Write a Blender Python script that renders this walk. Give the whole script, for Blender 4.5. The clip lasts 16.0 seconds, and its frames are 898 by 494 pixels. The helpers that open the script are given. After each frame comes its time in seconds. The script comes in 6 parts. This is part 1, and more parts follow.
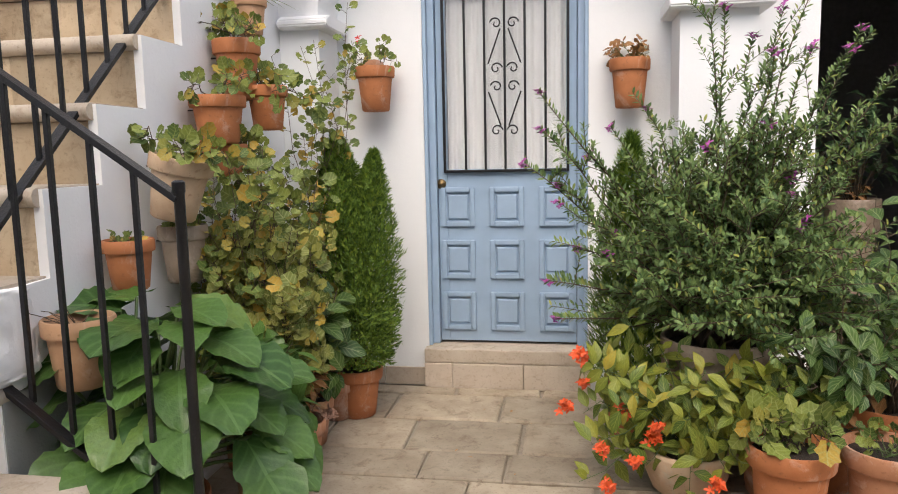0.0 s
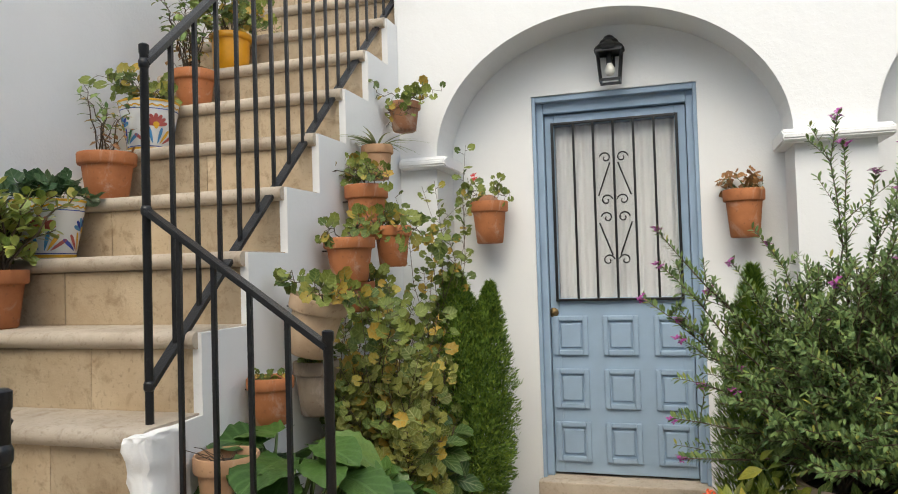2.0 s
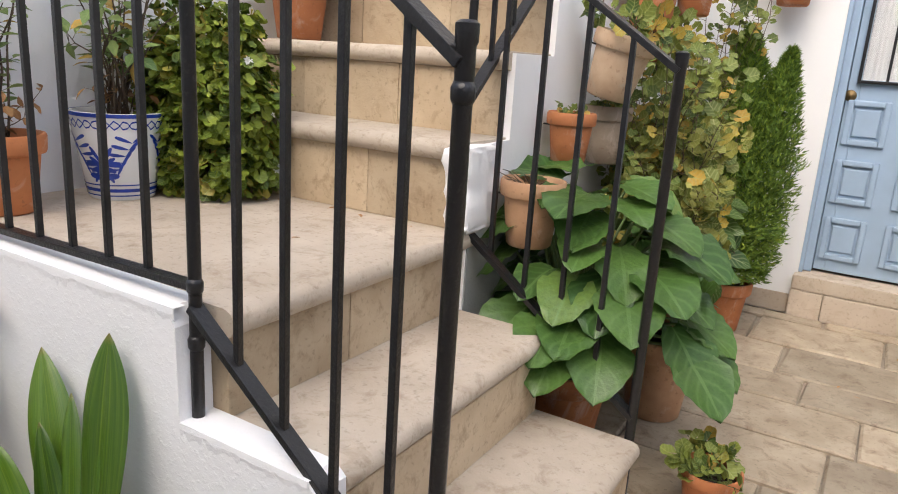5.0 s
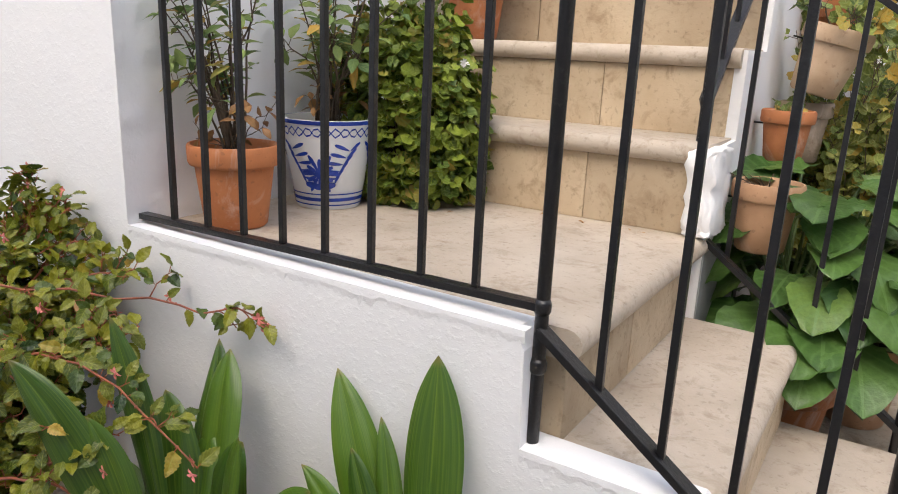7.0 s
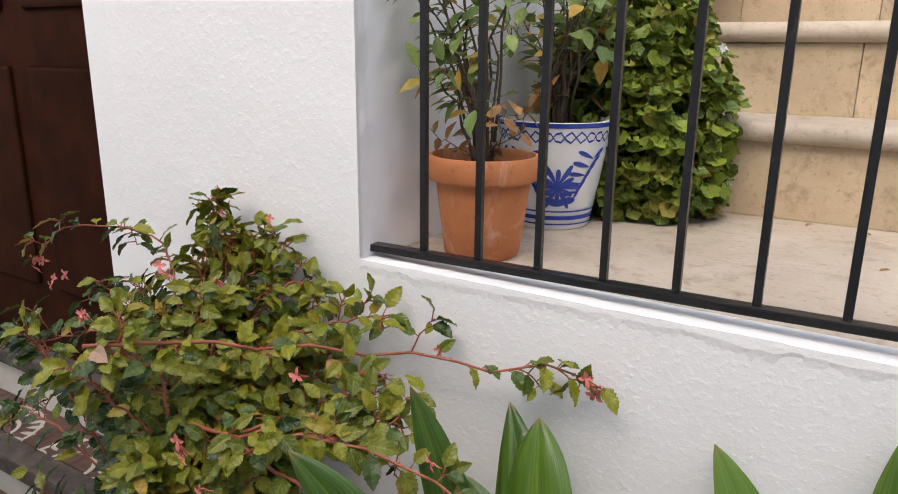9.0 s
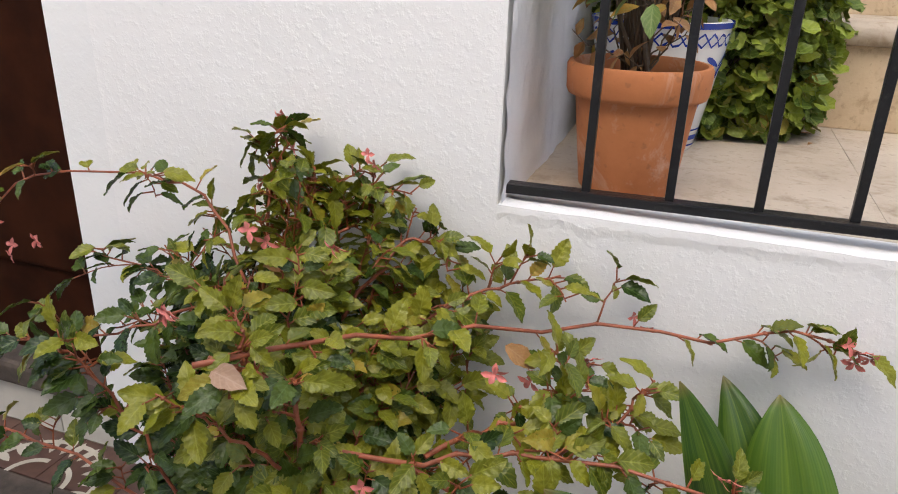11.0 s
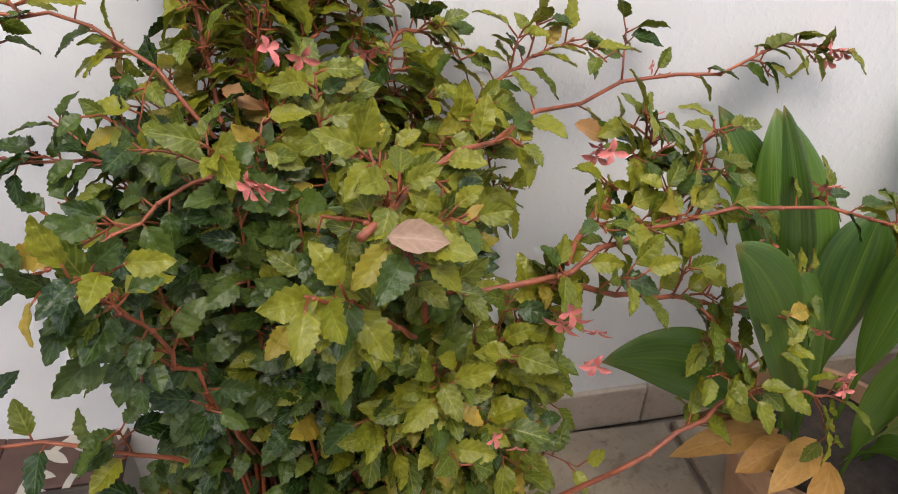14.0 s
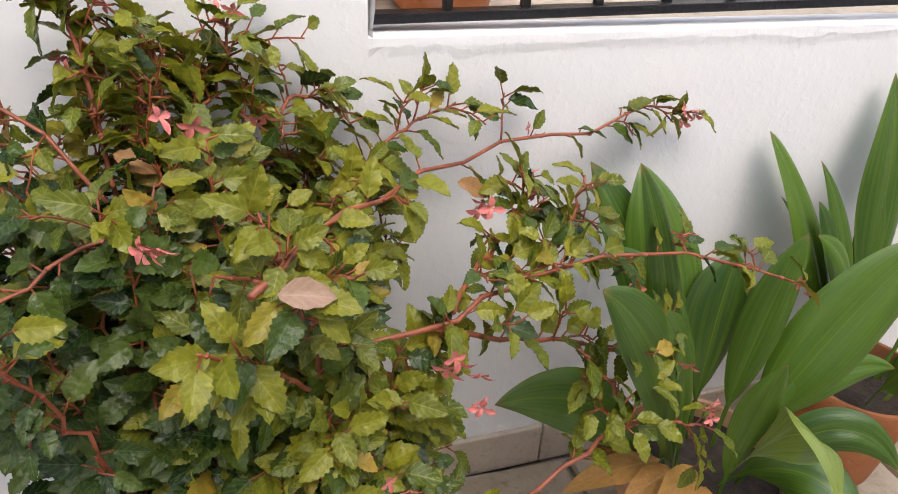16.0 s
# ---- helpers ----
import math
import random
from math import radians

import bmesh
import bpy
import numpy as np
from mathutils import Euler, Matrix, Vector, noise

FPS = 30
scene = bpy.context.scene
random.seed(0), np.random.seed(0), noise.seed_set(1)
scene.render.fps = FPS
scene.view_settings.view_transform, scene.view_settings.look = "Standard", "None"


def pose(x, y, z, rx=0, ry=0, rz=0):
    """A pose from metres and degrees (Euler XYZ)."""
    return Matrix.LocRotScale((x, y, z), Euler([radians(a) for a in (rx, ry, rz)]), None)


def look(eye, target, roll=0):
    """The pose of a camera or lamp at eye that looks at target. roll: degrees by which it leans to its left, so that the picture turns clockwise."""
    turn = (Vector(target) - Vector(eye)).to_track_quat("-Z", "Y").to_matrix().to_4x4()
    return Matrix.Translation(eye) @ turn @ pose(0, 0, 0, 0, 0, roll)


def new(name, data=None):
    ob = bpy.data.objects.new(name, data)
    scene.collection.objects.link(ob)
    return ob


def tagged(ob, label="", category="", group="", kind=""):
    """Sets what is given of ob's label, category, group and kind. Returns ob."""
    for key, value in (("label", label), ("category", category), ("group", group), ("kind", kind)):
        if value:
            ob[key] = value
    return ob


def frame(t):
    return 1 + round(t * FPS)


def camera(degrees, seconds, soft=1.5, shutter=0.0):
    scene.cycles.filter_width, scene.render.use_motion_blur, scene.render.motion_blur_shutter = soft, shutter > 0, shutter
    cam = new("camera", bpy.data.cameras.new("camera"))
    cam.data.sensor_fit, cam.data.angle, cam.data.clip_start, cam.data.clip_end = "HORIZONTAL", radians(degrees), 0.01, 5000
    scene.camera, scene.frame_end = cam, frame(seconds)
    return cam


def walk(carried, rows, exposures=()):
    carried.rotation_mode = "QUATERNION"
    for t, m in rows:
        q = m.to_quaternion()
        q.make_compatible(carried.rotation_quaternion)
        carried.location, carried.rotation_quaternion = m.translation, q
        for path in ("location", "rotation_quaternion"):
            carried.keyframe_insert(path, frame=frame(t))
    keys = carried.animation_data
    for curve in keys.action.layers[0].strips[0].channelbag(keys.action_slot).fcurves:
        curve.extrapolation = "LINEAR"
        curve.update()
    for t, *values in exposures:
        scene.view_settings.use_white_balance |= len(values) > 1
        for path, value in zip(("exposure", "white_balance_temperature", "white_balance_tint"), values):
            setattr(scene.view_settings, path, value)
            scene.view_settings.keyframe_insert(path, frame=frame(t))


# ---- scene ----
cam = camera(63.6, 16.0, soft=1.0)
PATH = [
    (0, (0.734, -3.663, 1.196), (0.405, -1.706, 0.945), -1.2),
    (0.5, (0.718, -3.698, 1.227), (0.249, -1.768, 0.994), -1.3),
    (1, (0.71, -3.733, 1.282), (0.175, -1.807, 1.207), -1.5),
    (1.5, (0.679, -3.75, 1.291), (0.119, -1.83, 1.32), -1.6),
    (2, (0.667, -3.753, 1.29), (0.086, -1.841, 1.353), -1.7),
    (2.5, (0.646, -3.754, 1.274), (0.027, -1.854, 1.344), -1.7),
    (3, (0.614, -3.754, 1.238), (-0.053, -1.868, 1.254), -0.9),
    (3.5, (0.546, -3.756, 1.231), (-0.305, -1.947, 1.172), -0.5),
    (4, (0.448, -3.726, 1.16), (-0.583, -2.019, 1.012), 4.0),
    (4.2, (0.416, -3.72, 1.118), (-0.62, -2.031, 0.843), 4.7),
    (6.3, (-0.005, -4.006, 1.107), (-0.989, -2.364, 0.524), 3.4),
    (6.5, (-0.072, -4.017, 1.089), (-1.08, -2.363, 0.588), 3.8),
    (7, (-0.222, -4.039, 1.106), (-1.253, -2.41, 0.573), 2.5),
    (7.5, (-0.415, -4.117, 1.09), (-1.449, -2.477, 0.598), 0.5),
    (8, (-0.556, -4.157, 1.077), (-1.562, -2.507, 0.566), 0.6),
    (8.5, (-0.752, -4.11, 1.101), (-1.75, -2.466, 0.552), 0.3),
    (9, (-0.91, -4.081, 1.056), (-1.931, -2.444, 0.529), 0.6),
    (9.5, (-1.081, -4.139, 1.045), (-1.926, -2.453, 0.379), 0.5),
    (10, (-1.201, -4.17, 1.033), (-2.014, -2.491, 0.314), 0.7),
    (10.2, (-1.258, -4.147, 1.03), (-2.064, -2.468, 0.302), 0.7),
    (12.5, (-1.822, -3.833, 0.952), (-1.883, -2.008, 0.138), 3.0),
    (13, (-1.878, -3.808, 0.938), (-1.871, -2.101, -0.105), 1.5),
    (13.5, (-1.936, -3.859, 0.903), (-1.765, -2.226, -0.239), 0.7),
    (14, (-1.98, -3.926, 0.904), (-1.647, -2.336, -0.263), 1.2),
    (14.5, (-2.004, -3.947, 0.93), (-1.554, -2.347, -0.182), 3.4),
    (15, (-1.99, -3.962, 0.935), (-1.479, -2.355, -0.14), 4.0),
    (15.5, (-1.976, -3.966, 0.931), (-1.403, -2.364, -0.121), 4.1),
    (16, (-1.972, -3.965, 0.935), (-1.377, -2.368, -0.11), 4.2),
]
SKY_STRENGTH = 0.15
EXPOSURES = [(0.0, 0.98, 6500, 10), (2.0, 0.72, 6550, 3), (3.0, 0.75, 6500, 5), (4.0, 1.06, 6500, 10), (6.0, 1.25, 6500, 10), (9.0, 1.15, 6500, 10), (12.5, 1.28, 6500, 10), (16.0, 1.50, 6500, 11)]
walk(cam, [(t, look(eye, target, roll)) for t, eye, target, roll in PATH], EXPOSURES)

# ---- world, sun, exposure ----
world = bpy.data.worlds.new("sky")
scene.world = world
world.use_nodes = True
wn = world.node_tree.nodes
sky = wn.new("ShaderNodeTexSky")
sky.sky_type = "NISHITA"
sky.sun_disc = False
sky.sun_elevation, sky.sun_rotation = radians(52), radians(176)
sky.air_density, sky.dust_density, sky.ozone_density = 1.0, 4.0, 1.0
wn["Background"].inputs[1].default_value = SKY_STRENGTH
world.node_tree.links.new(sky.outputs[0], wn["Background"].inputs[0])
sun = new("sun", bpy.data.lights.new("sun", "SUN"))
sun.data.energy, sun.data.angle, sun.data.color = 0.75, radians(80), (1.0, 0.96, 0.90)
sun.matrix_world = look((0.4, -5.5, 7.0), (0, 0, 0))


# ---- materials ----
class Nodes:
    """A small builder for node materials."""

    def __init__(self, name, rough=0.6, metal=0.0):
        self.m = bpy.data.materials.new(name)
        self.m.use_nodes = True
        self.t = self.m.node_tree
        self.b = self.t.nodes["Principled BSDF"]
        self.b.inputs["Roughness"].default_value = rough
        self.b.inputs["Metallic"].default_value = metal
        self.pos = self.t.nodes.new("ShaderNodeTexCoord").outputs["Object"]

    def node(self, kind, **sockets):
        n = self.t.nodes.new(kind)
        for k, v in sockets.items():
            self.put(v, n.inputs[k.replace("_", " ")])
        return n

    def put(self, v, socket):
        if isinstance(v, bpy.types.NodeSocket):
            self.t.links.new(v, socket)
        else:
            socket.default_value = v

    def world_pos(self):
        return self.t.nodes.new("ShaderNodeNewGeometry").outputs["Position"]

    def noise(self, scale, detail=4, rough=0.55, pos=None, dist=0.0):
        return self.node("ShaderNodeTexNoise", Vector=pos or self.pos, Scale=scale, Detail=detail, Roughness=rough, Distortion=dist).outputs["Fac"]

    def ramp(self, fac, *stops):
        r = self.t.nodes.new("ShaderNodeValToRGB")
        e = r.color_ramp.elements
        while len(e) < len(stops):
            e.new(0.5)
        for s, (p, c) in zip(e, stops):
            s.position, s.color = p, (*c, 1) if len(c) == 3 else c
        self.put(fac, r.inputs[0])
        return r.outputs[0]

    def mix(self, fac, a, b, kind="MIX"):
        n = self.t.nodes.new("ShaderNodeMix")
        n.data_type, n.blend_type = "RGBA", kind
        for v, k in ((fac, 0), (a, 6), (b, 7)):
            self.put((*v, 1) if isinstance(v, tuple) and len(v) == 3 else v, n.inputs[k])
        return n.outputs[2]

    def math(self, op, a, b=0.0):
        n = self.t.nodes.new("ShaderNodeMath")
        n.operation = op
        self.put(a, n.inputs[0]), self.put(b, n.inputs[1])
        return n.outputs[0]

    def bump(self, height, strength, distance=0.01):
        n = self.node("ShaderNodeBump", Height=height, Strength=strength, Distance=distance)
        old = self.b.inputs["Normal"].links
        if old:
            self.t.links.new(old[0].from_socket, n.inputs["Normal"])
        self.put(n.outputs[0], self.b.inputs["Normal"])

    def color(self, c):
        self.put((*c, 1) if isinstance(c, tuple) and len(c) == 3 else c, self.b.inputs["Base Color"])
        return self

    def random(self):
        return self.t.nodes.new("ShaderNodeObjectInfo").outputs["Random"]

    def island(self):
        return self.t.nodes.new("ShaderNodeNewGeometry").outputs["Random Per Island"]


def stone(name, dark, light, stain, joint_var=0.25):
    n = Nodes(name, 0.72)
    p = n.world_pos()
    c = n.mix(n.ramp(n.noise(5, 5, 0.6, p), (0.3, (0, 0, 0)), (0.7, (1, 1, 1))), dark, light)
    c = n.mix(n.ramp(n.noise(14, 6, 0.7, p, 0.6), (0.52, (0, 0, 0)), (0.72, (0.8, 0.8, 0.8))), c, stain)
    c = n.mix(n.ramp(n.noise(70, 3, 0.6, p), (0.58, (0, 0, 0)), (0.7, (0.35, 0.35, 0.35))), c, tuple(0.55 * v for v in stain))
    v = n.math("ADD", n.math("MULTIPLY", n.random(), joint_var), 1 - joint_var / 2)
    c = n.mix(1.0, c, n.node("ShaderNodeCombineColor", Red=v, Green=v, Blue=v).outputs[0], "MULTIPLY")
    n.color(c)
    n.bump(n.noise(28, 6, 0.65, p), 0.5, 0.006)
    n.bump(n.noise(160, 3, 0.6, p), 0.3, 0.002)
    return n.m


def plaster(name, base, fine=0.4):
    n = Nodes(name, 0.85)
    p = n.world_pos()
    c = n.mix(n.ramp(n.noise(1.6, 5, 0.6, p), (0.35, (0, 0, 0)), (0.7, (1, 1, 1))), base, tuple(v * 0.955 for v in base))
    c = n.mix(n.ramp(n.noise(9, 6, 0.7, p), (0.6, (0, 0, 0)), (0.75, (0.35, 0.35, 0.35))), c, tuple(v * w for v, w in zip(base, (0.93, 0.92, 0.89))))
    n.color(c)
    n.bump(n.noise(7, 4, 0.5, p), 0.35, 0.012)
    blob = n.ramp(n.noise(75, 3, 0.6, p), (0.5, (0, 0, 0)), (0.8, (1, 1, 1)))
    n.bump(blob, fine, 0.004)
    n.bump(n.noise(22, 5, 0.65, p), 0.22, 0.006)
    n.bump(n.noise(180, 3, 0.6, p), 0.12, 0.002)
    return n.m


def clay(name, base, bloom=(0.60, 0.48, 0.40), amount=0.56):
    n = Nodes(name, 0.78)
    w = n.math("ADD", n.math("MULTIPLY", n.random(), 0.35), 0.82)
    c = n.mix(n.ramp(n.noise(9, 5, 0.6), (0.35, (0, 0, 0)), (0.7, (1, 1, 1))), base, tuple(v * f for v, f in zip(base, (0.72, 0.66, 0.6))))
    c = n.mix(n.ramp(n.noise(5, 7, 0.72, None, 0.8), (amount - 0.06, (0, 0, 0)), (amount + 0.12, (0.7, 0.7, 0.7))), c, bloom)
    c = n.mix(n.ramp(n.noise(60, 3), (0.62, (0, 0, 0)), (0.7, (0.4, 0.4, 0.4))), c, (0.16, 0.07, 0.035))
    c = n.mix(1.0, c, n.node("ShaderNodeCombineColor", Red=w, Green=w, Blue=w).outputs[0], "MULTIPLY")
    n.color(c)
    n.bump(n.noise(45, 5), 0.25, 0.004)
    return n.m


def leafy(name, a, b, old, vein, veins=7.0, gloss=0.42, share=0.8, parts=False, crinkle=0.5, shine=0.3, grain=130):
    """Leaf: two greens and an ageing tint spread leaf by leaf, veins along the blade, some light through it."""
    n = Nodes(name, gloss)
    r = n.random() if parts else n.island()
    c = n.ramp(r, (0.0, a), (share * 0.75, b), (share, b), (min(share + 0.12, 1.0), old))
    c = n.mix(n.ramp(n.noise(90, 3, 0.6, n.world_pos()), (0.4, (0, 0, 0)), (0.75, (0.35, 0.35, 0.35))), c, tuple(0.6 * v for v in a))
    uv = n.node("ShaderNodeSeparateXYZ", Vector=n.t.nodes.new("ShaderNodeUVMap").outputs[0])
    side = n.math("ABSOLUTE", n.math("SUBTRACT", uv.outputs[0], 0.5))
    wave = n.math("SINE", n.math("MULTIPLY", n.math("SUBTRACT", uv.outputs[1], n.math("MULTIPLY", side, 0.8)), veins * 6.283))
    lines = n.math("POWER", n.math("MULTIPLY", n.math("ADD", wave, 1.0), 0.5), 5.0)
    rib = n.math("MAXIMUM", n.math("MULTIPLY", lines, 0.6), n.math("LESS_THAN", side, 0.03))
    c = n.mix(n.math("MULTIPLY", rib, 0.55), c, vein)
    n.color(c)
    n.bump(rib, -crinkle, 0.004)
    n.bump(n.noise(grain, 2, 0.5, n.world_pos()), crinkle * 0.9, 0.52 / grain)
    tr = n.node("ShaderNodeBsdfTranslucent", Color=c)
    mixed = n.t.nodes.new("ShaderNodeMixShader")
    mixed.inputs[0].default_value = 0.14
    n.b.inputs["Specular IOR Level"].default_value = shine
    n.put(n.b.outputs[0], mixed.inputs[1]), n.put(tr.outputs[0], mixed.inputs[2])
    n.put(mixed.outputs[0], n.t.nodes["Material Output"].inputs[0])
    return n.m


def plain(name, base, rough=0.6, metal=0.0, var=0.25, scale=30, bump=0.15):
    n = Nodes(name, rough, metal)
    c = n.mix(n.ramp(n.noise(scale, 4), (0.35, (0, 0, 0)), (0.7, (1, 1, 1))), base, tuple(v * (1 - var) for v in base))
    n.color(c)
    if bump:
        n.bump(n.noise(scale * 3, 4), bump, 0.003)
    return n.m


WHITE = plaster("white_limewash", (0.82, 0.825, 0.82), 0.12)
ROUGH_WHITE = plaster("thick_limewash", (0.83, 0.83, 0.825), 0.19)
GREY_PAINT = plaster("grey_painted_plaster", (0.25, 0.26, 0.25))
TREAD = stone("cream_tread_stone", (0.41, 0.34, 0.26), (0.53, 0.46, 0.37), (0.29, 0.215, 0.145))
RISER = stone("tan_riser_stone", (0.38, 0.285, 0.18), (0.51, 0.41, 0.28), (0.23, 0.155, 0.085), 0.35)
FLAG = stone("weathered_flagstone", (0.27, 0.215, 0.15), (0.43, 0.36, 0.265), (0.16, 0.11, 0.07), 0.4)
MORTAR = stone("grey_mortar", (0.24, 0.20, 0.15), (0.32, 0.27, 0.21), (0.16, 0.12, 0.08))
SKIRT = stone("beige_skirting_stone", (0.48, 0.40, 0.31), (0.55, 0.47, 0.38), (0.40, 0.31, 0.22))
TERRA = clay("terracotta", (0.47, 0.175, 0.065))
TERRA_OLD = clay("weathered_terracotta", (0.42, 0.20, 0.105), amount=0.52)
TERRA_PALE = clay("pale_terracotta", (0.50, 0.30, 0.17), amount=0.58)
BEIGE_CLAY = clay("beige_clay", (0.50, 0.37, 0.25), (0.35, 0.42, 0.36), 0.6)
GREY_CLAY = clay("grey_clay", (0.30, 0.24, 0.18), amount=0.55)
SOIL = plain("potting_soil", (0.045, 0.03, 0.02), 0.95, var=0.6, scale=60, bump=1.0)
IRON = Nodes("black_painted_iron", 0.32)
IRON.color(IRON.mix(IRON.ramp(IRON.noise(90, 4, 0.6, IRON.world_pos()), (0.6, (0, 0, 0)), (0.75, (0.5, 0.5, 0.5))), (0.008, 0.008, 0.009), (0.05, 0.045, 0.04)))
IRON.bump(IRON.noise(120, 4, 0.6, IRON.world_pos()), 0.5, 0.003)
IRON = IRON.m
BLUE = plain("pale_blue_door_paint", (0.32, 0.43, 0.56), 0.42, var=0.1, scale=8, bump=0.08)
GLAZE = plain("white_glaze", (0.72, 0.73, 0.72), 0.18, var=0.06, scale=6, bump=0.03)
COBALT = plain("cobalt_glaze", (0.02, 0.055, 0.36), 0.18, var=0.4, scale=25, bump=0.0)
GLAZE_YELLOW = plain("yellow_glaze", (0.75, 0.42, 0.04), 0.2, var=0.25, scale=20, bump=0.0)
GLAZE_RED = plain("russet_glaze", (0.42, 0.10, 0.09), 0.2, var=0.3, scale=20, bump=0.0)
GLAZE_SKY = plain("sky_blue_glaze", (0.08, 0.28, 0.55), 0.2, var=0.3, scale=20, bump=0.0)
GLAZE_GREEN = plain("green_glaze", (0.07, 0.24, 0.09), 0.2, var=0.3, scale=20, bump=0.0)
YELLOW_POT = plain("yellow_pot_glaze", (0.72, 0.33, 0.01), 0.35, var=0.2, scale=12)
BROWN_DOOR = plain("dark_brown_varnished_wood", (0.034, 0.010, 0.004), 0.75, var=0.5, scale=10)
BROWN_DOOR.node_tree.nodes["Principled BSDF"].inputs["Specular IOR Level"].default_value = 0.06
OLD_WOOD = plain("weathered_dark_wood", (0.085, 0.065, 0.05), 0.8, var=0.6, scale=24, bump=0.8)
TILE_WHITE = plain("cream_wall_tile", (0.55, 0.53, 0.47), 0.45, var=0.12, scale=14, bump=0.05)
TILE_BROWN = plain("brown_floor_tile", (0.10, 0.05, 0.035), 0.5, var=0.4, scale=30, bump=0.05)
TILE_MOTIF = plain("pale_tile_motif", (0.48, 0.44, 0.36), 0.5, var=0.2, scale=30, bump=0.03)
BRASS = plain("aged_brass", (0.22, 0.15, 0.07), 0.45, 0.9, var=0.4)
BULB = plain("frosted_bulb", (0.8, 0.78, 0.70), 0.4, bump=0)
CURTAIN = plain("sheer_white_curtain", (0.80, 0.81, 0.81), 0.9, var=0.08, scale=60)
# grey that carries the dimness of the rooms behind the doors
ROOM_SHADE = plain("interior_plaster_with_shade", (0.22, 0.22, 0.22), 0.9)
STEM_RED = plain("reddish_stem", (0.30, 0.075, 0.022), 0.5, var=0.45, scale=40)
STEM_GREEN = plain("green_stem", (0.09, 0.14, 0.035), 0.55, var=0.3)
STEM_WOOD = plain("woody_stem", (0.11, 0.075, 0.045), 0.8, var=0.4)
DRY = leafy("dry_leaf", (0.28, 0.13, 0.05), (0.36, 0.19, 0.07), (0.20, 0.09, 0.04), (0.42, 0.25, 0.1))
PINK = plain("pink_petal", (0.80, 0.235, 0.20), 0.5, var=0.45, scale=90)
ORANGE = plain("orange_petal", (0.78, 0.10, 0.015), 0.5, var=0.35, scale=60)
MAGENTA = plain("magenta_petal", (0.42, 0.07, 0.33), 0.5, var=0.35, scale=60)
RED = plain("red_petal", (0.62, 0.015, 0.012), 0.5, var=0.3, scale=60)
WHITE_PETAL = plain("white_petal", (0.75, 0.74, 0.68), 0.5)
DRY_FLOWER = plain("faded_flower_head", (0.36, 0.20, 0.13), 0.8, var=0.5, scale=70)
YOUNG = ((0.070, 0.105, 0.009), (0.235, 0.232, 0.013), (0.42, 0.26, 0.04), (0.31, 0.32, 0.05), 5, 0.3, 0.92)
# dark greens of old leaves, which also stand in for shade low left
AGED_SHADED = ((0.018, 0.042, 0.008), (0.075, 0.112, 0.013), (0.22, 0.20, 0.03), (0.10, 0.16, 0.04), 5, 0.27, 0.93)
BEGONIA = leafy("begonia_leaf", *YOUNG, False, 0.6, 0.36, 260)
BEGONIA_PART = leafy("begonia_single_leaf", *YOUNG, True, 0.6, 0.36, 260)
BEGONIA_OLD_SHADED = leafy("old_and_shaded_begonia_leaf", *AGED_SHADED, False, 0.6, 0.36, 260)
BEGONIA_OLD_SHADED_PART = leafy("old_and_shaded_begonia_single_leaf", *AGED_SHADED, True, 0.6, 0.36, 260)
DRY_PINK = leafy("withered_pink_leaf", (0.34, 0.20, 0.13), (0.42, 0.27, 0.18), (0.36, 0.2, 0.1), (0.5, 0.36, 0.26), 5)
DRY_ORANGE = leafy("withered_orange_leaf", (0.36, 0.15, 0.03), (0.46, 0.25, 0.06), (0.25, 0.10, 0.03), (0.5, 0.3, 0.1), 5, 0.5, 0.8, True)
STEM_SALMON = plain("salmon_stem", (0.36, 0.10, 0.045), 0.45, var=0.45, scale=45)


